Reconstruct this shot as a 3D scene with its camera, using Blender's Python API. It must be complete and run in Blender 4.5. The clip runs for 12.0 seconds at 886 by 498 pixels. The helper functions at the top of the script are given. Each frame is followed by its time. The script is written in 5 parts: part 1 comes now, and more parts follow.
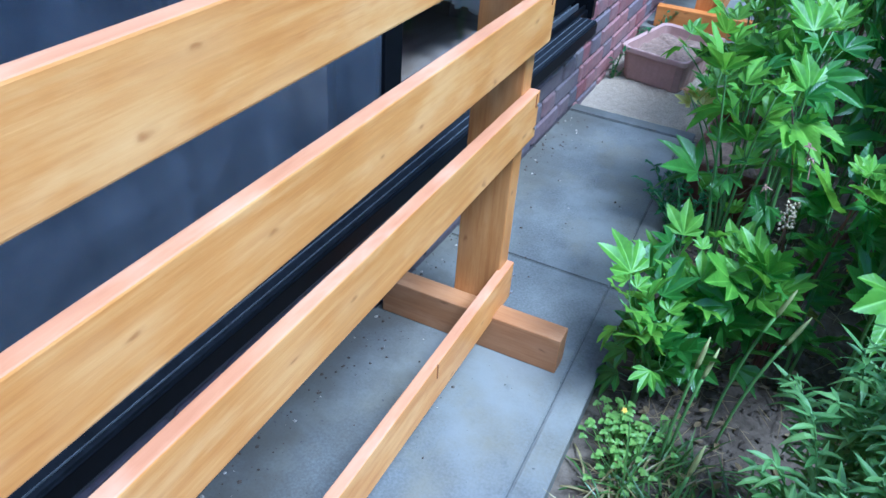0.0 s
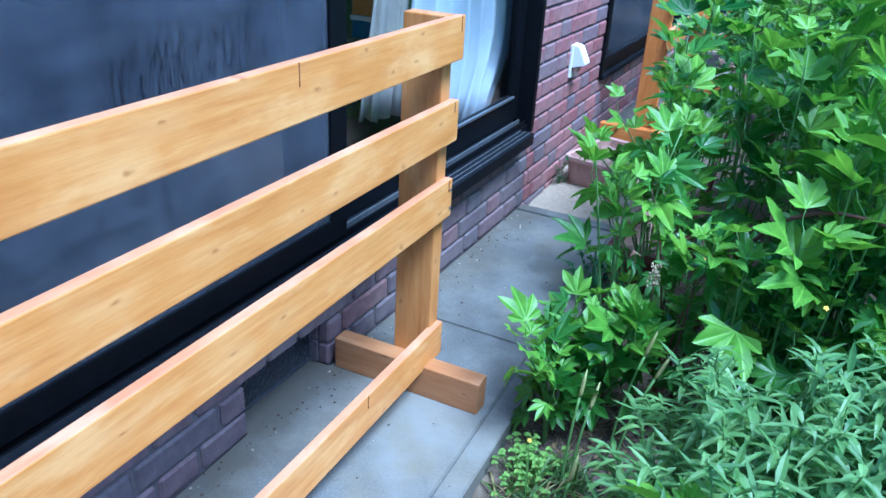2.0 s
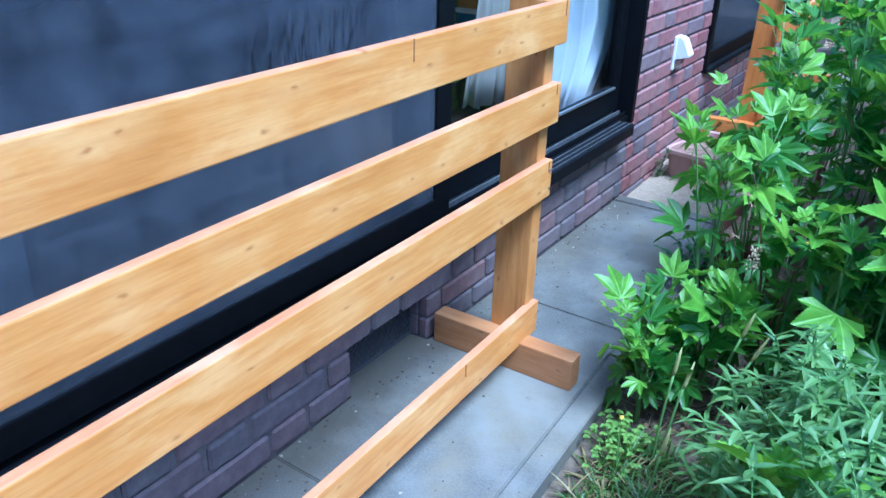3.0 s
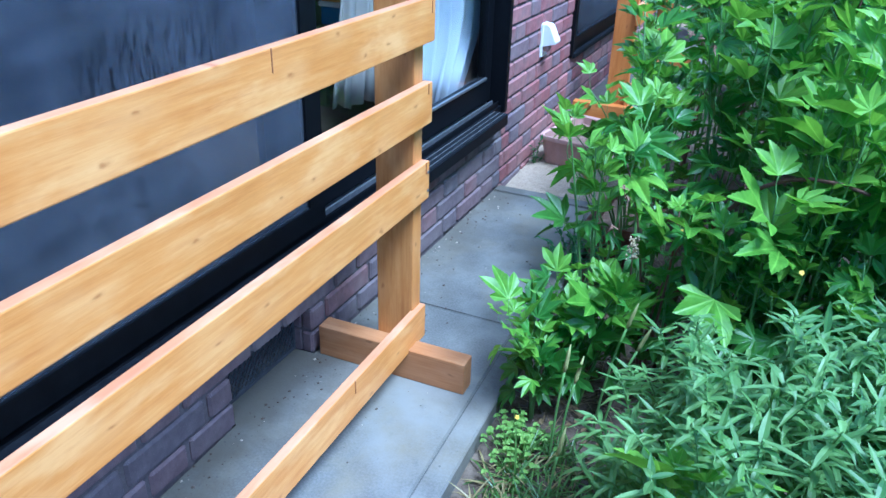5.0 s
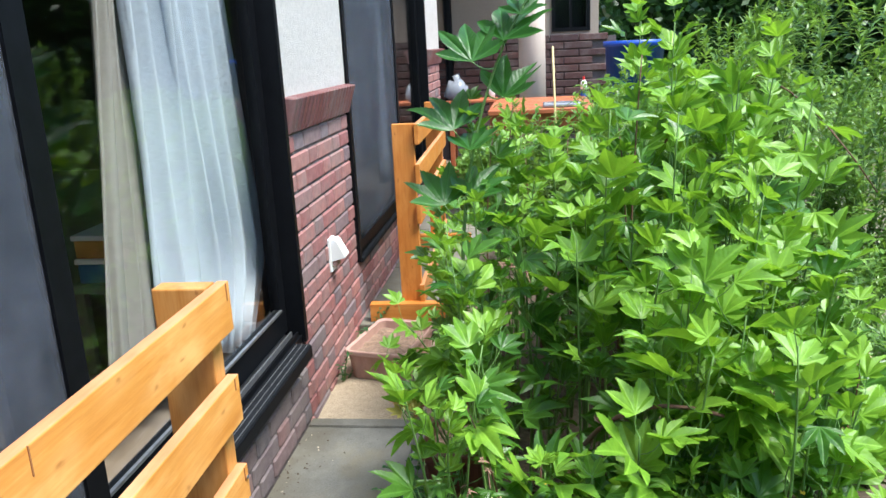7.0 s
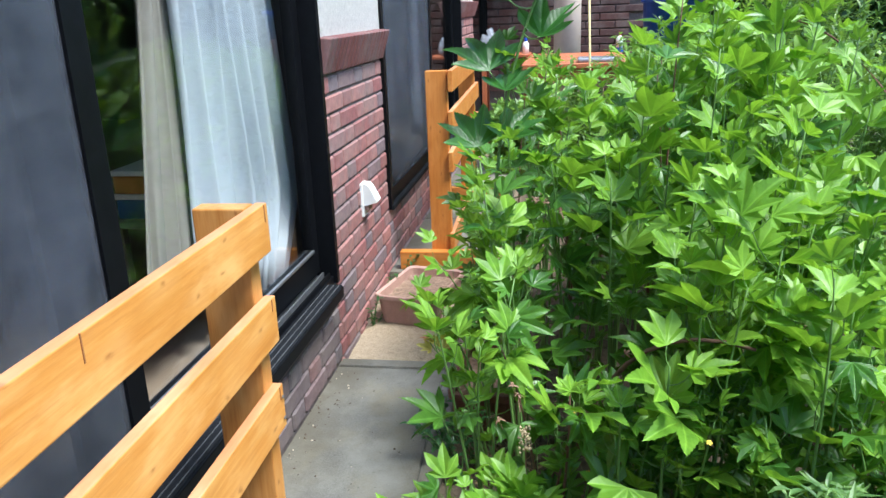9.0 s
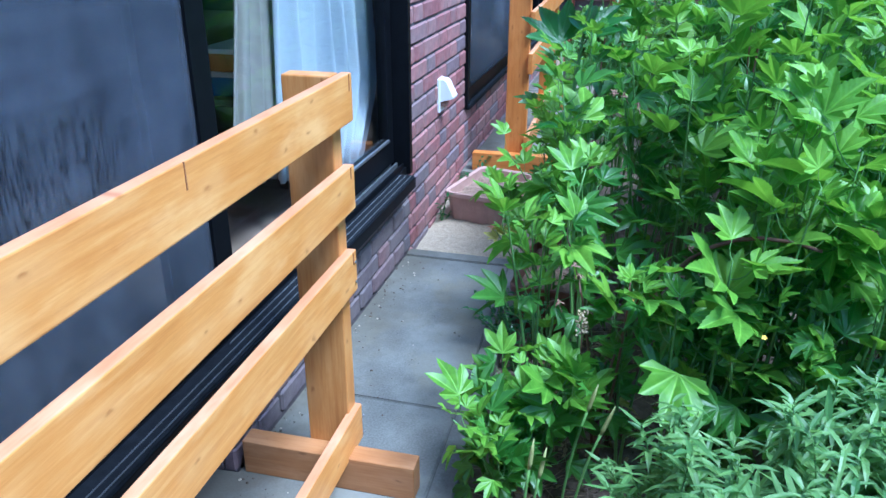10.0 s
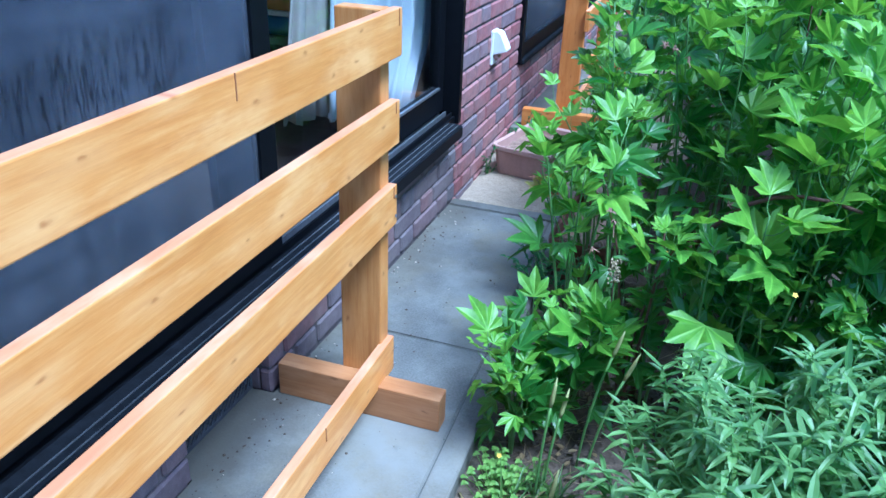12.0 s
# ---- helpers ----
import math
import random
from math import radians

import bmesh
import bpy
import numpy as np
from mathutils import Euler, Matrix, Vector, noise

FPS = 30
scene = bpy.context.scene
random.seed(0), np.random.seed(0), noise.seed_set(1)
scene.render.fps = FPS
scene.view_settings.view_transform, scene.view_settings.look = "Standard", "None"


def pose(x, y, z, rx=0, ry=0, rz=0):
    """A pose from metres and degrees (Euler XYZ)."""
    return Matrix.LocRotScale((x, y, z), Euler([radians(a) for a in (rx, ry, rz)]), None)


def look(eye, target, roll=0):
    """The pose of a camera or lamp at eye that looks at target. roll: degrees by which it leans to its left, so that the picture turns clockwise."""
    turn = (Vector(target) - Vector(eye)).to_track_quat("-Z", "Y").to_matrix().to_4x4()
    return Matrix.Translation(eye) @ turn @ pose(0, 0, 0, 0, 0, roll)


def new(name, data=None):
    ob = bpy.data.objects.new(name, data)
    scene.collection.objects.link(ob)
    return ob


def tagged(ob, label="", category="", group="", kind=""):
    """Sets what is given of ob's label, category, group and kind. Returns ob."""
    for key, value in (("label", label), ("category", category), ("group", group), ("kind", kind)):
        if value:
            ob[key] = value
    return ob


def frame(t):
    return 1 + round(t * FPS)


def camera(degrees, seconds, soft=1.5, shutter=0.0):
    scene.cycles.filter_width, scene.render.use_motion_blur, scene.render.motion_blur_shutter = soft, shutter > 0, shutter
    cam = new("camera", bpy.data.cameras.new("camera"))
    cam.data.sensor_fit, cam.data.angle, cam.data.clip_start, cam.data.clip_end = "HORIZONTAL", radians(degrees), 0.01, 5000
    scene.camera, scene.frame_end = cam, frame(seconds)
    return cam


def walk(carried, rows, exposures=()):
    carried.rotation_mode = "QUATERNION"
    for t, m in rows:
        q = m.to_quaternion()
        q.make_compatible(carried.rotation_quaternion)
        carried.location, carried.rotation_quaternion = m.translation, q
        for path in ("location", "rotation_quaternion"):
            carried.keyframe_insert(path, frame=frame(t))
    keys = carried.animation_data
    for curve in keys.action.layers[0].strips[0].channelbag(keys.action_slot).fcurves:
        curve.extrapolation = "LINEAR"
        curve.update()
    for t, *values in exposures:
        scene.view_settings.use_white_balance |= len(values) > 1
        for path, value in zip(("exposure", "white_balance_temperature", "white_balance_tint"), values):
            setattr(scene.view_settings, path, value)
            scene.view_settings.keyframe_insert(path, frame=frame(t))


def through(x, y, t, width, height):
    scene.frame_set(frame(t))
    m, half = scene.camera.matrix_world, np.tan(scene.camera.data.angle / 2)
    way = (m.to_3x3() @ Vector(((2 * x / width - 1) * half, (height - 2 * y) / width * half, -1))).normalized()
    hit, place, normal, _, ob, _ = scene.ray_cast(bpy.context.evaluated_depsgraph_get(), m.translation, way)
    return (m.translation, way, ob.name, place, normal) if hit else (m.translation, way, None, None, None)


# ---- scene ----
cam = camera(60.2, 12.0)
PATH = [
    (0, (0.375, -1.154, 1.013), (-0.317, 0.336, -0.128), 4.3),
    (0.5, (0.44, -1.238, 1.074), (-0.294, 0.33, 0.072), -0.0),
    (1, (0.505, -1.325, 1.095), (-0.178, 0.344, 0.231), 2.5),
    (1.5, (0.608, -1.336, 1.08), (-0.044, 0.346, 0.217), 4.1),
    (2, (0.654, -1.378, 1.082), (-0.134, 0.241, 0.212), 3.3),
    (2.5, (0.673, -1.41, 1.073), (-0.245, 0.145, 0.213), 2.6),
    (3, (0.686, -1.456, 1.062), (-0.313, 0.04, 0.187), 1.5),
    (3.2, (0.664, -1.472, 1.059), (-0.335, 0.016, 0.17), 1.8),
    (4.8, (0.647, -1.423, 1.067), (-0.147, 0.169, 0.153), 0.9),
    (5, (0.655, -1.387, 1.077), (-0.075, 0.243, 0.176), 1.6),
    (5.5, (0.637, -1.289, 1.11), (0.087, 0.451, 0.291), 1.1),
    (6, (0.538, -1.203, 1.158), (0.187, 0.65, 0.493), -1.9),
    (6.5, (0.519, -1.182, 1.205), (0.251, 0.718, 0.639), -3.0),
    (7, (0.51, -1.16, 1.207), (0.269, 0.758, 0.695), -2.8),
    (7.2, (0.514, -1.155, 1.219), (0.277, 0.765, 0.713), -2.6),
    (8.8, (0.519, -1.19, 1.18), (0.261, 0.712, 0.62), -1.5),
    (9, (0.499, -1.187, 1.151), (0.186, 0.694, 0.549), -2.2),
    (9.5, (0.5, -1.217, 1.119), (0.094, 0.611, 0.416), -1.2),
    (10, (0.504, -1.256, 1.103), (0.033, 0.514, 0.299), 0.1),
    (10.5, (0.496, -1.286, 1.096), (-0.03, 0.444, 0.242), 1.0),
    (11, (0.505, -1.299, 1.093), (-0.058, 0.408, 0.217), 0.9),
    (11.5, (0.523, -1.304, 1.09), (-0.046, 0.395, 0.202), 1.0),
    (12, (0.536, -1.3, 1.072), (-0.036, 0.396, 0.181), 2.3),
]
EXPOSURES = [(0.0, 1.68, 4200, 4), (1.0, 1.84, 4200, 4), (5.2, 1.88, 4200, 4), (5.7, 1.94, 4500, 4), (6.2, 1.97, 5500, 4), (7.0, 1.99, 6300, 4), (8.8, 1.96, 6200, 4), (9.6, 1.88, 4850, 4), (10.4, 1.9, 4350, 4), (12.0, 1.9, 4230, 4)]
walk(cam, [(t, look(eye, target, roll)) for t, eye, target, roll in PATH], EXPOSURES)

# ---- light ----
world = bpy.data.worlds.new("sky")
scene.world = world
world.use_nodes = True
wn = world.node_tree
sky = wn.nodes.new("ShaderNodeTexSky")
sky.sky_type = "NISHITA"
sky.sun_disc = False
SUN_ELEVATION, SUN_AZIMUTH = 63.0, 114.0
sky.sun_elevation, sky.sun_rotation = radians(SUN_ELEVATION), radians(SUN_AZIMUTH)
wn.links.new(sky.outputs["Color"], wn.nodes["Background"].inputs["Color"])
wn.nodes["Background"].inputs["Strength"].default_value = 0.118
sun = new("sun", bpy.data.lights.new("sun", "SUN"))
sun.data.energy, sun.data.angle, sun.data.color = 2.25, radians(22), (1.0, 0.97, 0.92)
sun.matrix_world = look((0, 0, 0), (-math.sin(radians(SUN_AZIMUTH)) * math.cos(radians(SUN_ELEVATION)),
                                    -math.cos(radians(SUN_AZIMUTH)) * math.cos(radians(SUN_ELEVATION)), -math.sin(radians(SUN_ELEVATION))))
sun.location = (4, 2, 6)

# ---- materials ----


def material(name, rough=0.6, metal=0.0, spec=0.5):
    m = bpy.data.materials.new(name)
    m.use_nodes = True
    t = m.node_tree
    b = t.nodes["Principled BSDF"]
    b.inputs["Roughness"].default_value, b.inputs["Metallic"].default_value = rough, metal
    b.inputs["Specular IOR Level"].default_value = spec
    return m, t, b


def node(t, kind, **inputs):
    n = t.nodes.new(kind)
    for k, v in inputs.items():
        n.inputs[k.replace("_", " ")].default_value = v
    return n


def ramp(t, fac, stops):
    r = t.nodes.new("ShaderNodeValToRGB")
    while len(r.color_ramp.elements) < len(stops):
        r.color_ramp.elements.new(0.5)
    for e, (p, c) in zip(r.color_ramp.elements, stops):
        e.position, e.color = p, (*c, 1)
    t.links.new(fac, r.inputs["Fac"])
    return r.outputs["Color"]


def noise_at(t, coord, scale, detail=4.0, rough=0.6, stretch=None):
    if stretch:
        mp = t.nodes.new("ShaderNodeMapping")
        mp.inputs["Scale"].default_value = stretch
        t.links.new(coord, mp.inputs["Vector"])
        coord = mp.outputs["Vector"]
    n = node(t, "ShaderNodeTexNoise", Scale=scale, Detail=detail, Roughness=rough)
    t.links.new(coord, n.inputs["Vector"])
    return n.outputs["Fac"]


def mix(t, fac, a, b, mode="MIX"):
    n = t.nodes.new("ShaderNodeMix")
    n.data_type, n.blend_type = "RGBA", mode
    for value, i in ((fac, 0), (a, 6), (b, 7)):
        if isinstance(value, (float, int)):
            n.inputs[i].default_value = value
        elif isinstance(value, tuple):
            n.inputs[i].default_value = (*value, 1)
        else:
            t.links.new(value, n.inputs[i])
    return n.outputs[2]


def bump(t, b, height, strength=0.3, distance=0.005):
    n = node(t, "ShaderNodeBump", Strength=strength, Distance=distance)
    t.links.new(height, n.inputs["Height"])
    t.links.new(n.outputs["Normal"], b.inputs["Normal"])
    return n


def coords(t, kind="Object"):
    return t.nodes.new("ShaderNodeTexCoord").outputs[kind]


def object_random(t):
    return t.nodes.new("ShaderNodeObjectInfo").outputs["Random"]


def calc(t, op, a, b=0.0):
    n = t.nodes.new("ShaderNodeMath")
    n.operation = op
    for k, v in enumerate((a, b)):
        if isinstance(v, (float, int)):
            n.inputs[k].default_value = v
        else:
            t.links.new(v, n.inputs[k])
    return n.outputs[0]


def plain(name, color, rough=0.6, metal=0.0, vary=0.15, scale=25.0, spec=0.5, relief=0.15, depth=0.001):
    """A surface of nearly one colour with mottling, worn gloss and fine relief."""
    m, t, b = material(name, rough, metal, spec)
    c = coords(t)
    n1, n2 = noise_at(t, c, scale), noise_at(t, c, scale * 8)
    lo, hi = tuple(v * (1 - vary) for v in color), tuple(min(1, v * (1 + vary)) for v in color)
    col = mix(t, 0.3, ramp(t, n1, [(0.3, lo), (0.7, hi)]), ramp(t, n2, [(0.3, lo), (0.7, hi)]))
    t.links.new(col, b.inputs["Base Color"])
    bump(t, b, n2, relief, depth)
    return m


def wood_material(name, light, mid, dark, axis, rough=(0.34, 0.52)):
    """Stained softwood; the grain runs along the given local axis."""
    m, t, b = material(name, 0.42, 0.0, 0.45)
    c = coords(t)
    info = t.nodes.new("ShaderNodeObjectInfo")
    shift = node(t, "ShaderNodeVectorMath")
    shift.operation = "ADD"
    scaled = node(t, "ShaderNodeMath")
    scaled.operation = "MULTIPLY"
    scaled.inputs[1].default_value = 37.0
    t.links.new(info.outputs["Random"], scaled.inputs[0])
    comb = t.nodes.new("ShaderNodeCombineXYZ")
    for k in "XYZ":
        t.links.new(scaled.outputs[0], comb.inputs[k])
    t.links.new(c, shift.inputs[0])
    t.links.new(comb.outputs[0], shift.inputs[1])
    v = shift.outputs[0]
    stretch = {"X": (1.6, 26, 26), "Y": (26, 1.6, 26), "Z": (26, 26, 1.6)}[axis]
    fine = {"X": (6, 240, 240), "Y": (240, 6, 240), "Z": (240, 240, 6)}[axis]
    broad = noise_at(t, v, 1.0, 3, 0.55, stretch)
    grain = noise_at(t, v, 1.0, 3, 0.6, fine)
    blotch = noise_at(t, v, 7.0, 3, 0.55)
    col = ramp(t, broad, [(0.25, dark), (0.5, mid), (0.78, light)])
    col = mix(t, 0.3, col, ramp(t, grain, [(0.36, dark), (0.62, light)]))
    col = mix(t, 0.45, col, ramp(t, blotch, [(0.3, tuple(v_ * 0.8 for v_ in mid)), (0.5, mid), (0.7, light)]))
    figure = noise_at(t, v, 1.0, 6, 0.7, {"X": (7, 42, 90), "Y": (42, 7, 90), "Z": (90, 42, 7)}[axis])
    col = mix(t, 0.34, col, ramp(t, figure, [(0.36, dark), (0.5, mid), (0.64, light)]))
    cream = noise_at(t, v, 1.0, 4, 0.6, {"X": (5, 17, 17), "Y": (17, 5, 17), "Z": (17, 17, 5)}[axis])
    col = mix(t, ramp(t, cream, [(0.53, (0, 0, 0)), (0.68, (0.6,) * 3)]), col, tuple(min(0.9, c_ * k_) for c_, k_ in zip(light, (1.08, 1.14, 1.3))))
    streak = noise_at(t, v, 1.0, 5, 0.7, {"X": (3, 60, 60), "Y": (60, 3, 60), "Z": (60, 60, 3)}[axis])
    col = mix(t, ramp(t, streak, [(0.6, (0, 0, 0)), (0.72, (0.45,) * 3)]), col, dark)
    # knots with a cream ring of grain round them
    sep = t.nodes.new("ShaderNodeSeparateXYZ")
    t.links.new(v, sep.inputs[0])
    face_ = t.nodes.new("ShaderNodeCombineXYZ")
    across = calc(t, "ADD", sep.outputs["X"], sep.outputs["Y"]) if axis == "Z" else sep.outputs["Z"]
    t.links.new(calc(t, "MULTIPLY", sep.outputs[axis], 6.0), face_.inputs["X"])
    t.links.new(calc(t, "MULTIPLY", across, 13.0), face_.inputs["Y"])
    bent = t.nodes.new("ShaderNodeVectorMath")
    bent.operation = "ADD"
    warp = node(t, "ShaderNodeTexNoise", Scale=3.0, Detail=3.0)
    t.links.new(face_.outputs[0], warp.inputs["Vector"])
    t.links.new(face_.outputs[0], bent.inputs[0])
    t.links.new(mix(t, 1.0, warp.outputs["Color"], (0.3, 0.3, 0.3), "MULTIPLY"), bent.inputs[1])
    vor = node(t, "ShaderNodeTexVoronoi", Scale=1.0)
    vor.voronoi_dimensions = "2D"
    t.links.new(bent.outputs[0], vor.inputs["Vector"])
    halo = ramp(t, vor.outputs["Distance"], [(0.05, (0.34,) * 3), (0.34, (0, 0, 0))])
    col = mix(t, halo, col, tuple(min(0.9, c_ * k_) for c_, k_ in zip(light, (1.05, 1.1, 1.25))))
    knot = ramp(t, vor.outputs["Distance"], [(0.0, (0.75,) * 3), (0.022, (0.6,) * 3), (0.05, (0.14,) * 3), (0.085, (0, 0, 0))])
    col = mix(t, knot, col, tuple(v_ * 0.75 for v_ in dark))
    t.links.new(col, b.inputs["Base Color"])
    rr = ramp(t, blotch, [(0.3, (rough[0],) * 3), (0.7, (rough[1],) * 3)])
    t.links.new(rr, b.inputs["Roughness"])
    bump(t, b, grain, 0.25, 0.0008)
    return m


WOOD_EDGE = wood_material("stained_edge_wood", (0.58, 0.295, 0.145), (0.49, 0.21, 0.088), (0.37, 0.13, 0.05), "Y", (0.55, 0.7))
WOOD = {a: wood_material("stained_wood_" + a.lower(), (0.74, 0.395, 0.125), (0.62, 0.256, 0.052), (0.45, 0.15, 0.028), a) for a in "XYZ"}
# Post and foot: browner stain, plus the shade on their sides, in one darker colour.
WOOD_POST = wood_material("stained_shaded_post_wood", (0.62, 0.31, 0.095), (0.5, 0.205, 0.045), (0.33, 0.105, 0.02), "Z")
WOOD_FOOT = wood_material("stained_shaded_foot_wood", (0.43, 0.215, 0.085), (0.33, 0.14, 0.045), (0.2, 0.075, 0.022), "X")
WOOD_FAR = {a: wood_material("orange_wood_" + a.lower(), (0.62, 0.25, 0.055), (0.54, 0.19, 0.035), (0.38, 0.11, 0.018), a) for a in "XYZ"}


def brick_material(name, stops, rough=0.72):
    m, t, b = material(name, rough)
    c = coords(t, "Object")
    r = object_random(t)
    base = ramp(t, r, stops)
    n1, n2 = noise_at(t, c, 40), noise_at(t, c, 220)
    col = mix(t, 0.55, base, ramp(t, n1, [(0.3, (0.35, 0.3, 0.3)), (0.7, (1.0, 0.95, 0.9))]), "MULTIPLY")
    col = mix(t, ramp(t, n2, [(0.62, (0, 0, 0)), (0.75, (0.35,) * 3)]), col, (0.45, 0.38, 0.36))
    where = t.nodes.new("ShaderNodeNewGeometry").outputs["Position"]
    dust = ramp(t, noise_at(t, where, 6, 5, 0.65), [(0.46, (0, 0, 0)), (0.66, (0.5,) * 3)])
    col = mix(t, dust, col, (0.2, 0.165, 0.155))
    t.links.new(col, b.inputs["Base Color"])
    bump(t, b, n2, 0.45, 0.002)
    return m


BRICK = brick_material("red_brick", [(0.0, (0.27, 0.10, 0.10)), (0.3, (0.33, 0.14, 0.135)), (0.6, (0.38, 0.185, 0.17)),
                                     (0.76, (0.24, 0.15, 0.155)), (1.0, (0.19, 0.15, 0.17))])
# Dusty purple-grey low bricks, with the shade under the sill in their colour.
BRICK_LOW = brick_material("dusty_shaded_brick", [(0.0, (0.15, 0.115, 0.125)), (0.35, (0.19, 0.125, 0.13)), (0.6, (0.125, 0.11, 0.125)), (0.85, (0.17, 0.13, 0.14)), (1.0, (0.24, 0.12, 0.115))])
BRICK_CAP = brick_material("dull_red_brick", [(0.0, (0.19, 0.066, 0.064)), (0.5, (0.235, 0.085, 0.08)), (1.0, (0.17, 0.07, 0.074))])
# Brick of the far wing; the porch shade is put into these dark tones.
BRICK_FAR = brick_material("shaded_brick", [(0.0, (0.085, 0.034, 0.032)), (0.5, (0.115, 0.045, 0.04)), (1.0, (0.08, 0.038, 0.04))])
MORTAR = plain("dark_mortar", (0.12, 0.098, 0.098), 0.9, vary=0.3, scale=60, relief=0.5)
STUCCO = plain("white_stucco", (0.6, 0.57, 0.545), 0.95, vary=0.14, scale=75, relief=1.0, depth=0.006)
# Cream taken down in tone to carry the shade on the far wing.
CREAM = plain("shaded_cream_stucco", (0.37, 0.30, 0.245), 0.9, vary=0.08, scale=60, relief=0.5)
PINK_CREAM = plain("cream_column", (0.62, 0.51, 0.44), 0.8, vary=0.05, scale=30)
BLACK = plain("black_aluminium", (0.004, 0.0044, 0.0058), 0.45, 0.0, spec=0.12, vary=0.4, scale=30, relief=0.05)
TRACK = plain("worn_grey_metal", (0.30, 0.31, 0.33), 0.4, 0.8, vary=0.25, scale=60)
TRACK_PALE = plain("pale_worn_metal", (0.12, 0.12, 0.125), 0.5, 0.2, vary=0.4, scale=40)
SILL = plain("dusty_black_sill", (0.008, 0.009, 0.0115), 0.8, 0.0, vary=0.6, scale=45, spec=0.12, relief=0.2)
WHITE_PLASTIC = plain("white_plastic", (0.80, 0.81, 0.80), 0.4, vary=0.04)
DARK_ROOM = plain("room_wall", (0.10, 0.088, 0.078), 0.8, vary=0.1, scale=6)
TERRACOTTA = plain("faded_terracotta_plastic", (0.43, 0.26, 0.215), 0.6, vary=0.15, scale=14)
TERRACOTTA_DARK = plain("brown_terracotta_plastic", (0.16, 0.06, 0.042), 0.55, vary=0.2, scale=14)
BLUE = plain("blue_plastic", (0.012, 0.07, 0.42), 0.4, vary=0.2)
BLUE_DULL = plain("dull_blue_plastic", (0.03, 0.12, 0.32), 0.5, vary=0.2)
ORANGE_BOX = plain("orange_card", (0.55, 0.24, 0.06), 0.7, vary=0.3, scale=30)
RED = plain("red_plastic", (0.6, 0.03, 0.03), 0.4)
BAMBOO = plain("bamboo", (0.55, 0.45, 0.22), 0.5, vary=0.25, scale=40)
FILM = plain("clear_wrapping", (0.23, 0.245, 0.28), 0.2)
DEAD = plain("dried_flower", (0.22, 0.13, 0.085), 0.9, vary=0.4, scale=90)
BARK = plain("brown_bark", (0.12, 0.06, 0.04), 0.85, vary=0.4, scale=70, relief=0.7)


def concrete_material():
    m, t, b = material("grey_concrete", 0.75)
    c = t.nodes.new("ShaderNodeNewGeometry").outputs["Position"]
    big, mid_, fine = noise_at(t, c, 1.9, 4), noise_at(t, c, 13, 5, 0.65), noise_at(t, c, 190, 3)
    col = ramp(t, big, [(0.36, (0.054, 0.05, 0.039)), (0.6, (0.1, 0.095, 0.08))])
    col = mix(t, 0.22, col, ramp(t, mid_, [(0.3, (0.085, 0.075, 0.06)), (0.7, (0.26, 0.255, 0.24))]))
    col = mix(t, 0.12, col, ramp(t, fine, [(0.35, (0.15, 0.14, 0.13)), (0.65, (0.5, 0.5, 0.5))]))
    ochre = ramp(t, noise_at(t, c, 3.0, 6, 0.62, (1.0, 0.7, 1.0)), [(0.47, (0, 0, 0)), (0.62, (0.7,) * 3)])
    col = mix(t, ochre, col, (0.185, 0.16, 0.105))
    pale = ramp(t, noise_at(t, c, 3.1, 8, 0.66), [(0.46, (0, 0, 0)), (0.62, (0.75,) * 3)])
    col = mix(t, pale, col, (0.205, 0.2, 0.178))
    damp = ramp(t, noise_at(t, c, 16, 6, 0.7), [(0.58, (0, 0, 0)), (0.72, (0.4,) * 3)])
    col = mix(t, damp, col, (0.075, 0.073, 0.066))
    # brown grime and moss washed along the foot of the wall
    sep = t.nodes.new("ShaderNodeSeparateXYZ")
    t.links.new(c, sep.inputs[0])
    ragged = calc(t, "ADD", sep.outputs["X"], calc(t, "MULTIPLY", calc(t, "SUBTRACT", noise_at(t, c, 7, 5, 0.7), 0.5), 0.5))
    grime = ramp(t, calc(t, "MULTIPLY", calc(t, "ADD", ragged, 0.26), 2.0), [(0.0, (0.75,) * 3), (0.36, (0, 0, 0))])
    col = mix(t, grime, col, (0.085, 0.072, 0.05))
    specks = ramp(t, noise_at(t, c, 75, 2, 0.5), [(0.70, (0, 0, 0)), (0.75, (0.75,) * 3)])
    col = mix(t, specks, col, (0.05, 0.047, 0.043))
    t.links.new(col, b.inputs["Base Color"])
    t.links.new(ramp(t, mid_, [(0.3, (0.6,) * 3), (0.7, (0.85,) * 3)]), b.inputs["Roughness"])
    bump(t, b, fine, 0.25, 0.001)
    return m


CONCRETE = concrete_material()


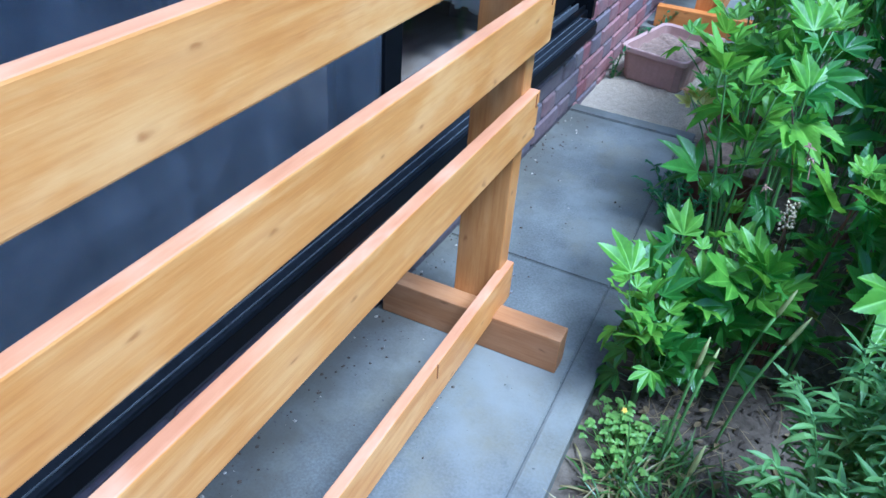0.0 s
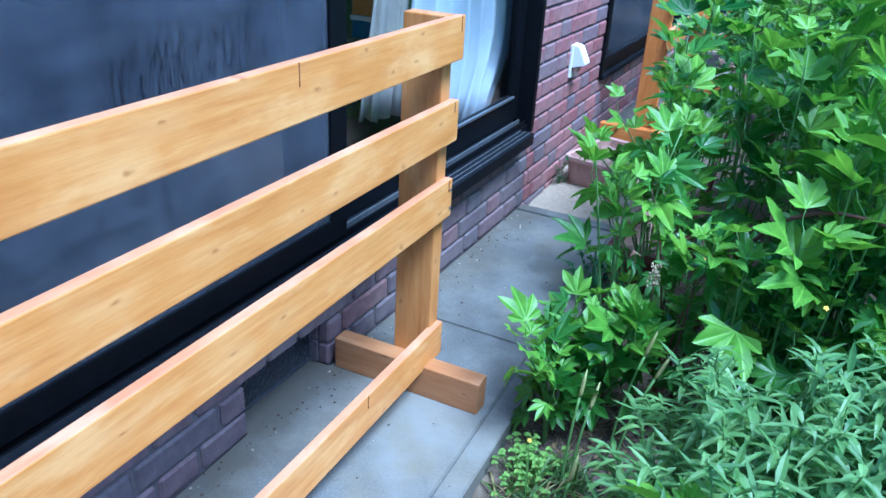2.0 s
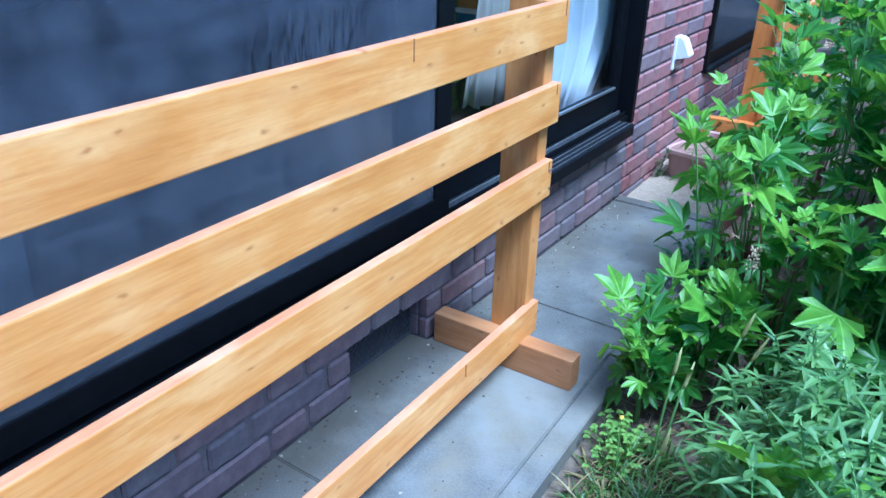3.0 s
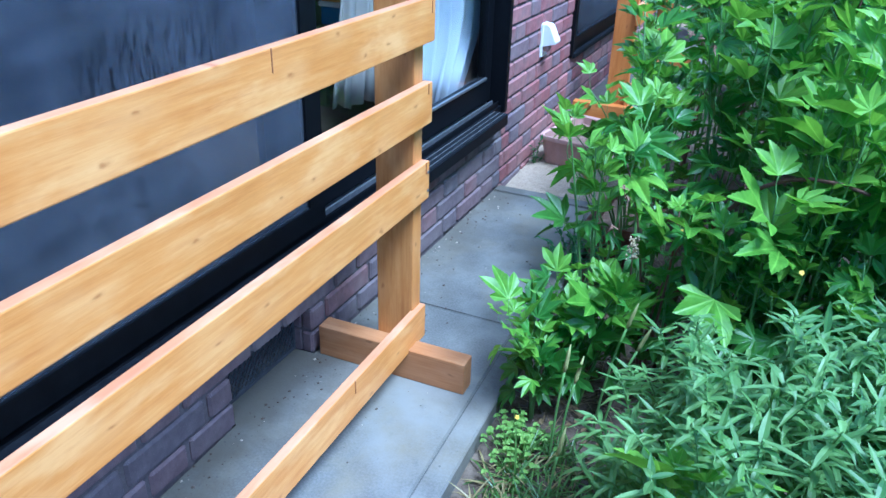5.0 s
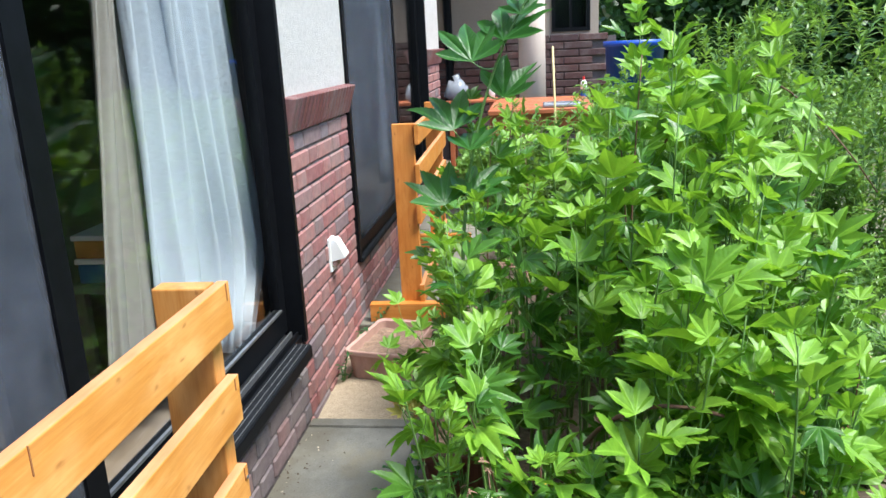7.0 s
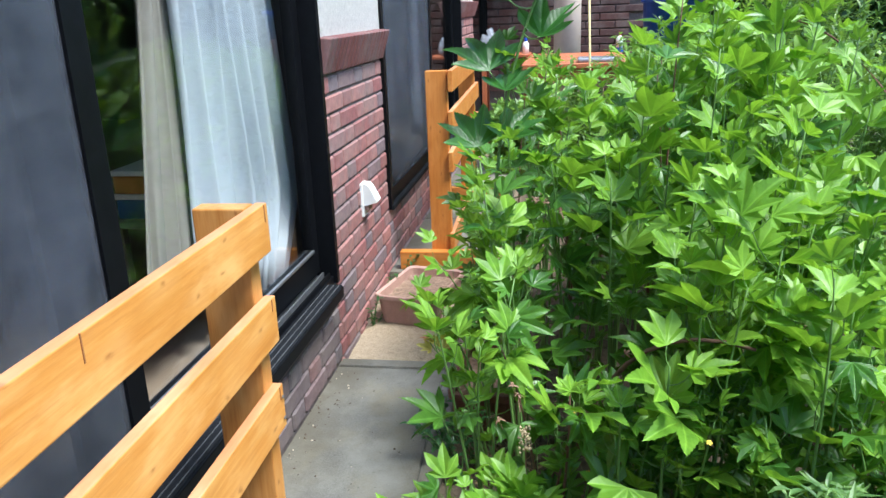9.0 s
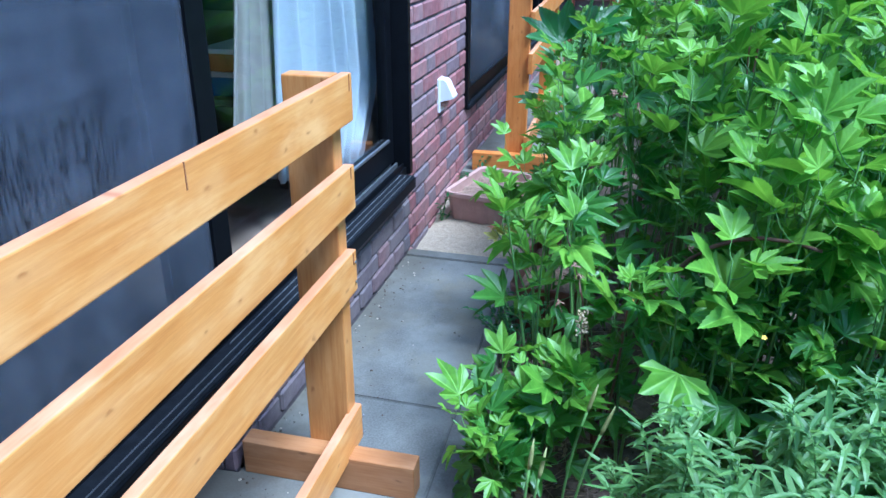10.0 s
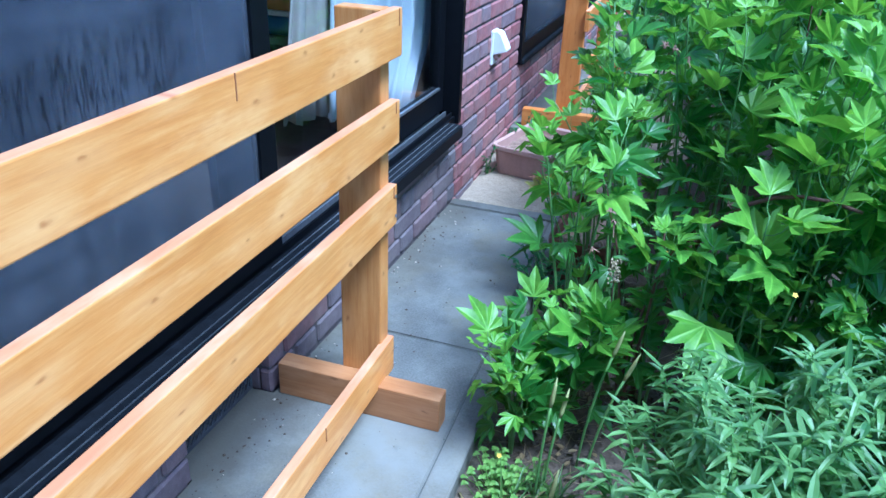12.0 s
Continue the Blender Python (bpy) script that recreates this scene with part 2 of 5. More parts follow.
def ground_material():
    """Dark garden soil, with sandy grit by the house wall."""
    m, t, b = material("soil", 0.95, spec=0.2)
    c = t.nodes.new("ShaderNodeNewGeometry").outputs["Position"]
    n1, n2, n3 = noise_at(t, c, 5), noise_at(t, c, 45), noise_at(t, c, 260, 2)
    soil = mix(t, 0.5, ramp(t, n1, [(0.3, (0.05, 0.036, 0.025)), (0.7, (0.1, 0.075, 0.053))]), ramp(t, n2, [(0.3, (0.05, 0.037, 0.027)), (0.7, (0.2, 0.155, 0.115))]))
    sand = mix(t, 0.5, ramp(t, n2, [(0.3, (0.26, 0.19, 0.12)), (0.7, (0.42, 0.325, 0.22))]), ramp(t, n3, [(0.35, (0.2, 0.155, 0.11)), (0.65, (0.56, 0.46, 0.35))]))
    sep = t.nodes.new("ShaderNodeSeparateXYZ")
    t.links.new(c, sep.inputs[0])
    near = node(t, "ShaderNodeMapRange")
    for k, v in (("From Min", 0.02), ("From Max", 0.25), ("To Min", 1.0), ("To Max", 0.0)):
        near.inputs[k].default_value = v
    t.links.new(sep.outputs["X"], near.inputs["Value"])
    lawn = mix(t, 0.5, ramp(t, n1, [(0.3, (0.06, 0.11, 0.025)), (0.7, (0.13, 0.18, 0.05))]), ramp(t, n2, [(0.3, (0.05, 0.09, 0.02)), (0.7, (0.2, 0.2, 0.09))]))
    gravel = mix(t, 0.5, ramp(t, n2, [(0.3, (0.16, 0.12, 0.105)), (0.7, (0.29, 0.23, 0.205))]), ramp(t, n3, [(0.35, (0.13, 0.1, 0.09)), (0.65, (0.38, 0.31, 0.28))]))
    lawn = mix(t, ramp(t, noise_at(t, c, 3.0, 9, 0.72), [(0.38, (0, 0, 0)), (0.6, (1, 1, 1))]), gravel, lawn)
    far = node(t, "ShaderNodeMapRange")
    for k, v in (("From Min", 1.42), ("From Max", 1.65), ("To Min", 0.0), ("To Max", 1.0)):
        far.inputs[k].default_value = v
    t.links.new(sep.outputs["X"], far.inputs["Value"])
    col = mix(t, far.outputs["Result"], mix(t, near.outputs["Result"], soil, sand), lawn)
    t.links.new(col, b.inputs["Base Color"])
    bump(t, b, n2, 0.7, 0.012)
    return m


GROUND = ground_material()


def vein_pattern(t, c):
    """Main veins every 34 degrees from the leaf's foot, and slanting side veins between them."""
    sep = t.nodes.new("ShaderNodeSeparateXYZ")
    t.links.new(c, sep.inputs[0])
    x, y = sep.outputs["X"], sep.outputs["Y"]
    away = calc(t, "PINGPONG", calc(t, "ARCTAN2", y, x), radians(17))
    r = calc(t, "SQRT", calc(t, "ADD", calc(t, "MULTIPLY", x, x), calc(t, "MULTIPLY", y, y)))
    dist = calc(t, "MULTIPLY", away, r)
    main = ramp(t, dist, [(0.003, (0.34,) * 3), (0.02, (0, 0, 0))])
    side_ = calc(t, "SINE", calc(t, "MULTIPLY", calc(t, "SUBTRACT", r, calc(t, "MULTIPLY", dist, 1.3)), 62.0))
    return main, calc(t, "ADD", calc(t, "MULTIPLY", side_, 0.5), calc(t, "MINIMUM", calc(t, "MULTIPLY", dist, 25.0), 1.5))


def leaf_material(name, dark, light, through, gloss=0.36, island=False):
    """A leaf: green with paler veins and patches; light shines through it."""
    m, t, b = material(name, gloss, spec=0.5)
    out = t.nodes["Material Output"]
    c = coords(t)
    if island:
        r = t.nodes.new("ShaderNodeNewGeometry").outputs["Random Per Island"]
    else:
        r = object_random(t)
    base = ramp(t, r, [(0.0, dark), (1.0, light)])
    n = noise_at(t, c, 3.5 if not island else 12, 5, 0.65)
    patch = ramp(t, n, [(0.36, tuple(v * 0.5 for v in dark)), (0.52, tuple((u + v) / 2 for u, v in zip(dark, light))), (0.68, light)])
    col = mix(t, 0.42, base, patch, "MIX")
    ribs = None
    if not island:
        vein, ribs = vein_pattern(t, c)
        col = mix(t, vein, col, tuple(min(0.9, v * 1.7 + 0.02) for v in light))
    t.links.new(col, b.inputs["Base Color"])
    tr = t.nodes.new("ShaderNodeBsdfTranslucent")
    t.links.new(mix(t, 0.5, col, through), tr.inputs["Color"])
    sh = t.nodes.new("ShaderNodeMixShader")
    sh.inputs[0].default_value = 0.38
    t.links.new(b.outputs[0], sh.inputs[1])
    t.links.new(tr.outputs[0], sh.inputs[2])
    t.links.new(sh.outputs[0], out.inputs["Surface"])
    if ribs:
        bump(t, b, ribs, 0.075, 0.012)
    else:
        bump(t, b, noise_at(t, c, 160, 2), 0.3, 0.0008)
    return m


LEAF = leaf_material("green_leaf", (0.022, 0.085, 0.014), (0.10, 0.24, 0.03), (0.27, 0.53, 0.02), 0.36)
LEAF_YOUNG = leaf_material("young_leaf", (0.10, 0.245, 0.022), (0.23, 0.415, 0.04), (0.35, 0.6, 0.03), 0.42)
LEAF_BROAD = leaf_material("broad_dark_leaf", (0.014, 0.075, 0.012), (0.05, 0.17, 0.022), (0.16, 0.46, 0.02), 0.38)
LEAF_YELLOW = leaf_material("yellowed_leaf", (0.35, 0.36, 0.07), (0.5, 0.42, 0.10), (0.6, 0.5, 0.08))
LEAF_RUST = leaf_material("rusty_leaf", (0.30, 0.12, 0.05), (0.45, 0.2, 0.1), (0.5, 0.2, 0.08))
BLUE_GREEN = leaf_material("blue_green_leaf", (0.055, 0.145, 0.034), (0.25, 0.40, 0.12), (0.33, 0.54, 0.09), 0.46, island=True)
FINE_GREEN = leaf_material("fine_leaf", (0.05, 0.135, 0.026), (0.23, 0.385, 0.075), (0.34, 0.54, 0.055), island=True)
DARK_GREEN = leaf_material("dark_leaf", (0.02, 0.06, 0.018), (0.05, 0.12, 0.03), (0.08, 0.2, 0.03), island=True)
GRASS = leaf_material("grass_blade", (0.035, 0.1, 0.02), (0.15, 0.24, 0.05), (0.25, 0.4, 0.06), island=True)
STRAW = leaf_material("dry_grass_blade", (0.24, 0.19, 0.08), (0.42, 0.35, 0.15), (0.5, 0.4, 0.15), island=True)
STEM = plain("green_stem", (0.13, 0.24, 0.06), 0.5, vary=0.25, scale=50)
STEM_RED = plain("reddish_stem", (0.15, 0.07, 0.05), 0.6, vary=0.3, scale=50)


def glass_material():
    m = bpy.data.materials.new("window_glass")
    m.use_nodes = True
    t = m.node_tree
    t.nodes.remove(t.nodes["Principled BSDF"])
    gl = node(t, "ShaderNodeBsdfGlossy", Roughness=0.02)
    tr = node(t, "ShaderNodeBsdfTransparent", Color=(0.95, 0.965, 0.965, 1))
    lw = node(t, "ShaderNodeLayerWeight", Blend=0.5)
    fr = node(t, "ShaderNodeMath")
    fr.operation = "POWER"
    fr.inputs[1].default_value = 4.0
    t.links.new(lw.outputs["Facing"], fr.inputs[0])
    add = node(t, "ShaderNodeMath")
    add.operation = "MULTIPLY_ADD"
    add.inputs[1].default_value, add.inputs[2].default_value = 0.8, 0.045
    t.links.new(fr.outputs[0], add.inputs[0])
    fr = add
    sh = t.nodes.new("ShaderNodeMixShader")
    t.links.new(fr.outputs[0], sh.inputs[0])
    t.links.new(tr.outputs[0], sh.inputs[1])
    t.links.new(gl.outputs[0], sh.inputs[2])
    t.links.new(sh.outputs[0], t.nodes["Material Output"].inputs["Surface"])
    return m


GLASS = glass_material()


def screen_material():
    """Fine grey insect mesh: mostly closed, a little see-through, dusty and scratched."""
    m, t, b = material("insect_mesh", 0.62, spec=0.2)
    c = coords(t)
    n = mix(t, 0.45, mix(t, 0.5, noise_at(t, c, 2.5, 4), noise_at(t, c, 22, 6, 0.75)), mix(t, 0.5, noise_at(t, c, 1.0, 5, 0.65, (3, 11, 1.6)), noise_at(t, c, 1.0, 6, 0.7, (3, 2.5, 26))))
    marks = noise_at(t, c, 1.0, 5, 0.62, (20, 120, 11))
    sep = t.nodes.new("ShaderNodeSeparateXYZ")
    t.links.new(c, sep.inputs[0])
    far = None
    for axis, mid_, half in (("Y", -0.44, 0.24), ("Z", 0.775, 0.10)):
        d = node(t, "ShaderNodeMath")
        d.operation = "SUBTRACT"
        d.inputs[1].default_value = mid_
        t.links.new(sep.outputs[axis], d.inputs[0])
        e = node(t, "ShaderNodeMath")
        e.operation = "DIVIDE"
        e.inputs[1].default_value = half
        t.links.new(d.outputs[0], e.inputs[0])
        sq = node(t, "ShaderNodeMath")
        sq.operation = "POWER"
        sq.inputs[1].default_value = 2.0
        ab = node(t, "ShaderNodeMath")
        ab.operation = "ABSOLUTE"
        t.links.new(e.outputs[0], ab.inputs[0])
        t.links.new(ab.outputs[0], sq.inputs[0])
        if far is None:
            far = sq
        else:
            total = node(t, "ShaderNodeMath")
            t.links.new(far.outputs[0], total.inputs[0])
            t.links.new(sq.outputs[0], total.inputs[1])
            far = total
    worn = ramp(t, far.outputs[0], [(0.35, (1, 1, 1)), (1.0, (0, 0, 0))])
    col = ramp(t, n, [(0.39, (0.03, 0.035, 0.046)), (0.61, (0.104, 0.115, 0.14))])
    scratch = mix(t, 1.0, ramp(t, marks, [(0.465, (0, 0, 0)), (0.492, (0.95,) * 3), (0.515, (0.95,) * 3), (0.542, (0, 0, 0))]), worn, "MULTIPLY")
    col = mix(t, scratch, col, (0.004, 0.004, 0.005))
    t.links.new(col, b.inputs["Base Color"])
    tr = node(t, "ShaderNodeBsdfTransparent", Color=(0.85, 0.88, 0.93, 1))
    sh = t.nodes.new("ShaderNodeMixShader")
    sh.inputs[0].default_value = 0.45
    t.links.new(b.outputs[0], sh.inputs[1])
    t.links.new(tr.outputs[0], sh.inputs[2])
    t.links.new(sh.outputs[0], t.nodes["Material Output"].inputs["Surface"])
    return m


SCREEN = screen_material()


def cloth_material():
    m, t, b = material("white_voile", 0.9, spec=0.1)
    c = coords(t)
    weave = noise_at(t, c, 320, 2)
    t.links.new(ramp(t, noise_at(t, c, 5), [(0.3, (0.64, 0.69, 0.75)), (0.7, (0.72, 0.765, 0.82))]), b.inputs["Base Color"])
    tr = node(t, "ShaderNodeBsdfTranslucent", Color=(0.52, 0.6, 0.7, 1))
    sh = t.nodes.new("ShaderNodeMixShader")
    sh.inputs[0].default_value = 0.3
    t.links.new(b.outputs[0], sh.inputs[1])
    t.links.new(tr.outputs[0], sh.inputs[2])
    t.links.new(sh.outputs[0], t.nodes["Material Output"].inputs["Surface"])
    bump(t, b, weave, 0.2, 0.0008)
    return m


CLOTH = cloth_material()
# Grey-beige tone holds the shade on the left pleats of the sheer curtain.
SHADED_BEIGE_CLOTH = plain("shaded_beige_cloth", (0.27, 0.25, 0.225), 0.9, vary=0.1, scale=40, spec=0.1)
FLOORBOARD = wood_material("pale_floorboard", (0.26, 0.2, 0.145), (0.21, 0.155, 0.11), (0.15, 0.105, 0.07), "Y", (0.6, 0.8))

# ---- building helpers ----


def mesh_of(name, bm, mat, smooth=False):
    me = bpy.data.meshes.new(name)
    bm.normal_update()
    bm.to_mesh(me)
    bm.free()
    for f in me.polygons:
        f.use_smooth = smooth
    for one in mat if isinstance(mat, (list, tuple)) else [mat]:
        me.materials.append(one)
    return me


def part(name, bm, mat, parent, label="", smooth=False, m=None):
    ob = new(name, mesh_of(name, bm, mat, smooth))
    ob.parent = parent
    if m is not None:
        ob.matrix_local = m
    if label:
        tagged(ob, label)
    return ob


def thing(name, at, label, category, group="", kind=""):
    ob = new(name)
    ob.empty_display_size = 0.05
    ob.matrix_world = at if isinstance(at, Matrix) else Matrix.Translation(at)
    return tagged(ob, label, category, group, kind)


def block(x0, x1, y0, y1, z0, z1, bevel=0.0, segments=1):
    bm = bmesh.new()
    bmesh.ops.create_cube(bm, size=1.0)
    for v in bm.verts:
        v.co = ((x0 + x1) / 2 + v.co.x * (x1 - x0), (y0 + y1) / 2 + v.co.y * (y1 - y0), (z0 + z1) / 2 + v.co.z * (z1 - z0))
    if bevel:
        bmesh.ops.bevel(bm, geom=bm.edges[:], offset=bevel, segments=segments, affect="EDGES", profile=0.6)
    return bm


def add_block(bm, x0, x1, y0, y1, z0, z1):
    vs = [bm.verts.new((x, y, z)) for x in (x0, x1) for y in (y0, y1) for z in (z0, z1)]
    for q in ((0, 1, 3, 2), (4, 6, 7, 5), (0, 4, 5, 1), (2, 3, 7, 6), (0, 2, 6, 4), (1, 5, 7, 3)):
        bm.faces.new([vs[i] for i in q])


def blocks(*rows):
    bm = bmesh.new()
    for r in rows:
        add_block(bm, *r)
    return bm


def tube(points, radii, sides=6):
    """A tapering round stem along a line of points."""
    bm = bmesh.new()
    add_tube(bm, points, radii, sides)
    return bm


def add_tube(bm, points, radii, sides=6):
    rings = []
    for i, p in enumerate(points):
        a, b = points[max(0, i - 1)], points[min(len(points) - 1, i + 1)]
        d = (Vector(b) - Vector(a)).normalized()
        u = d.orthogonal().normalized()
        w = d.cross(u)
        r = radii[i] if isinstance(radii, (list, tuple)) else radii
        rings.append([bm.verts.new(Vector(p) + (u * math.cos(k) + w * math.sin(k)) * r) for k in (2 * math.pi * n / sides for n in range(sides))])
    for a, b in zip(rings, rings[1:]):
        for k in range(sides):
            bm.faces.new((a[k], a[(k + 1) % sides], b[(k + 1) % sides], b[k]))
    bm.faces.new(rings[0][::-1])
    bm.faces.new(rings[-1])


def lathe(profile, sides=24):
    """A round body from (radius, height) pairs."""
    bm = bmesh.new()
    rings = [[bm.verts.new((r * math.cos(k), r * math.sin(k), z)) for k in (2 * math.pi * n / sides for n in range(sides))] for r, z in profile]
    for a, b in zip(rings, rings[1:]):
        for k in range(sides):
            bm.faces.new((a[k], a[(k + 1) % sides], b[(k + 1) % sides], b[k]))
    bm.faces.new(rings[0][::-1])
    bm.faces.new(rings[-1])
    return bm


# ---- ground and paving ----
WALL = -0.26          # outer face of the brickwork
SOIL = -0.05


def grit_rise(x, y):
    """The sandy strip by the wall lies higher than the bed and rises towards the far slabs."""
    along = min(1.0, max(0.0, (y - 1.1) / 0.15)) * min(1.0, max(0.0, (2.6 - y) / 0.5))
    return (0.018 + 0.045 * min(1.0, max(0.0, (y - 1.25) / 0.8))) * along * min(1.0, max(0.0, (0.28 - x) / 0.18))


def ground_sheet():
    bm = bmesh.new()
    xs = [-40, -12, -4, -0.5] + [-0.26 + 0.06 * i for i in range(40)] + [2.4, 3, 4, 6, 9, 14, 25, 60]
    ys = [-60, -25, -10, -4] + [-2 + 0.07 * i for i in range(75)] + [3.6, 4.5, 6, 8, 11, 16, 30, 80]
    grid = [[bm.verts.new((x, y, SOIL + grit_rise(x, y) + (0.02 * noise.noise((x * 4, y * 4, 1)) + 0.01 * noise.noise((x * 15, y * 15, 4)) if abs(x) < 3 else 0))) for y in ys] for x in xs]
    for i in range(len(xs) - 1):
        for j in range(len(ys) - 1):
            bm.faces.new((grid[i][j], grid[i + 1][j], grid[i + 1][j + 1], grid[i][j + 1]))
    ob = new("ground", mesh_of("ground", bm, GROUND, True))
    return tagged(ob, "dark garden soil turning to sandy grit beside the brick wall", "ground", kind="structure")


ground_sheet()


def joint_x(y):
    return 0.15 - 0.035 * y


def slab_mesh(corners, top, thick=0.09, bevel=0.0028):
    bm = bmesh.new()
    lo = [bm.verts.new((x, y, top - thick)) for x, y in corners]
    hi = [bm.verts.new((x, y, top)) for x, y in corners]
    n = len(corners)
    bm.faces.new(lo[::-1])
    bm.faces.new(hi)
    for k in range(n):
        bm.faces.new((lo[k], lo[(k + 1) % n], hi[(k + 1) % n], hi[k]))
    bmesh.ops.bevel(bm, geom=[e for e in bm.edges if all(v in hi for v in e.verts)], offset=bevel, segments=2, affect="EDGES")
    return bm


JOINTING = plain("grey_joint_grit", (0.09, 0.085, 0.075), 0.95, vary=0.4, scale=80, relief=0.6)
pavement = tagged(new("pavement"), "grey concrete slabs laid along the house wall", "pavement", kind="structure")
NOTCH = [(WALL + 0.004, -0.102), (-0.353, -0.102), (-0.353, -0.393), (WALL + 0.004, -0.393)]   # the slab runs into the opening under the sill
EDGES = [-3.27, -2.393, -1.516, -0.639, 0.237, 1.088]
for y0, y1 in zip(EDGES, EDGES[1:]):
    g = 0.0015
    part("slab", slab_mesh([(WALL + 0.004, y0 + g), (joint_x(y0) - g, y0 + g), (joint_x(y1) - g, y1 - g), (WALL + 0.004, y1 - g)] + (NOTCH if y0 < -0.4 < y1 else []), 0.0), CONCRETE, pavement)
    part("edging", slab_mesh([(joint_x(y0) + g, y0 + g), (joint_x(y0) + 0.054, y0 + g), (joint_x(y1) + 0.054, y1 - g), (joint_x(y1) + g, y1 - g)], -0.002), CONCRETE, pavement)
part("edging", slab_mesh([(WALL + 0.004, 1.092), (joint_x(1.092) + 0.03, 1.092), (joint_x(1.145) + 0.03, 1.145), (WALL + 0.004, 1.145)], 0.002), CONCRETE, pavement)
part("jointing", slab_mesh([(WALL + 0.006, -3.26), (joint_x(-3.26) + 0.048, -3.26), (joint_x(1.1) + 0.046, 1.1), (WALL + 0.006, 1.1)], -0.005, 0.06, 0.001), JOINTING, pavement, "dark grit in the joints between slabs")
for y0, y1 in ((1.90, 2.78), (2.785, 3.66), (3.665, 4.54)):
    part("slab", slab_mesh([(WALL + 0.004, y0), (0.17, y0), (0.17, y1), (WALL + 0.004, y1)], 0.055, 0.12), CONCRETE, pavement)

# ---- house: walls and openings ----
IN = -0.36            # inner face of the outer wall
house_wall = new("wall_house", mesh_of("wall_house", blocks(
    (IN, WALL - 0.007, -3.3, -0.401, -0.3, 0.28), (IN, WALL - 0.007, -0.401, -0.094, 0.137, 0.28), (IN - 0.04, -0.355, -0.401, -0.094, -0.3, 0.137),
    (IN, WALL - 0.007, -0.094, 1.16, -0.3, 0.28), (IN, WALL - 0.007, 1.16, 1.985, -0.3, 0.97), (IN, WALL - 0.007, 1.985, 4.5, -0.3, 0.315),
    (IN, WALL - 0.007, 4.5, 5.32, -0.3, 1.08), (IN, WALL - 0.007, -3.3, -2.5, 0.28, 0.97)), MORTAR))
tagged(house_wall, "red and purple brick wall of the house with dark joints", "wall", kind="structure")
upper = new("wall_upper", mesh_of("wall_upper", blocks(
    (IN, WALL + 0.002, 1.16, 1.985, 0.97, 2.1), (IN, WALL + 0.002, 4.5, 5.32, 1.08, 2.1), (IN, WALL + 0.002, -3.3, -2.5, 0.97, 2.1),
    (IN, WALL + 0.002, -3.3, 5.32, 2.1, 2.75)), STUCCO))
tagged(upper, "rough white stucco wall above the brickwork", "wall", kind="structure")
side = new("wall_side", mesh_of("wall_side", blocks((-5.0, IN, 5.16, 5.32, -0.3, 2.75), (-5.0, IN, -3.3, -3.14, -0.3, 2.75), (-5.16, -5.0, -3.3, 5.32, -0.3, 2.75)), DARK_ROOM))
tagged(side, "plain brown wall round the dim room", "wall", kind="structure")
room_floor = new("floor", mesh_of("floor", blocks((-5.0, IN, -3.14, 5.16, 0.2, 0.30)), FLOORBOARD))
tagged(room_floor, "pale brown wooden floor inside the room", "floor", kind="structure")
room_ceiling = new("ceiling", mesh_of("ceiling", blocks((-5.16, -0.12, -3.3, 5.5, 2.75, 2.9)), CREAM))
tagged(room_ceiling, "plain flat ceiling and eaves above the wall", "ceiling", kind="structure")


def window_unit(name, y0, y1, z0, with_screen):
    """A black sliding window: the outer frame, which the sashes and the screen are set into."""
    win = tagged(new(name), "black aluminium sliding glass door with an insect screen" if with_screen else "black aluminium sliding window", "window", kind="structure")
    top = 2.1
    part("window_frame", blocks((IN, WALL + 0.012, y0, y0 + 0.04, z0, top), (IN, WALL + 0.012, y1 - 0.025, y1, z0, top),
                                (IN, WALL + 0.012, y0 + 0.04, y1 - 0.025, top - 0.05, top), (IN, WALL - 0.002, y0 + 0.04, y1 - 0.025, z0, z0 + 0.025)), BLACK, win)
    return win


window_1 = window_unit("window_1", -2.5, 1.16, 0.284, True)
# sill and its grooves
part("window_sill", block(WALL - 0.004, WALL + 0.052, -2.52, 1.055, 0.283, 0.309, 0.004, 2), SILL, window_1, "dusty black metal sill")
part("sill_lip", block(WALL + 0.045, WALL + 0.0555, -2.52, 1.055, 0.268, 0.3045, 0.003, 2), BLACK, window_1)
for x, y0 in ((-0.2165, -2.45), (-0.234, -2.45), (-0.252, -0.08)):
    part("track", blocks((x - 0.0006, x + 0.0006, y0, 1.045, 0.307, 0.3115)), TRACK_PALE, window_1)
for x in (-0.27, -0.292, -0.316):
    part("track", blocks((x - 0.003, x + 0.003, -2.45, 1.12, 0.309, 0.326)), TRACK if x < -0.28 else BLACK, window_1)


def sash(win, x, y0, y1, z0, z1, stile=0.055, bottom=0.09, pane=None, name="sash"):
    s = part(name, blocks((x - 0.009, x + 0.009, y0, y0 + stile, z0, z1), (x - 0.009, x + 0.009, y1 - stile, y1, z0, z1),
                          (x - 0.009, x + 0.009, y0 + stile, y1 - stile, z0, z0 + bottom), (x - 0.009, x + 0.009, y0 + stile, y1 - stile, z1 - 0.06, z1)), BLACK, win)
    p = part("pane", blocks((x - 0.002, x + 0.002, y0 + stile - 0.005, y1 - stile + 0.005, z0 + bottom - 0.005, z1 - 0.055)), pane or GLASS, s)
    if (pane or GLASS) is GLASS:
        p.visible_shadow = False
    return s


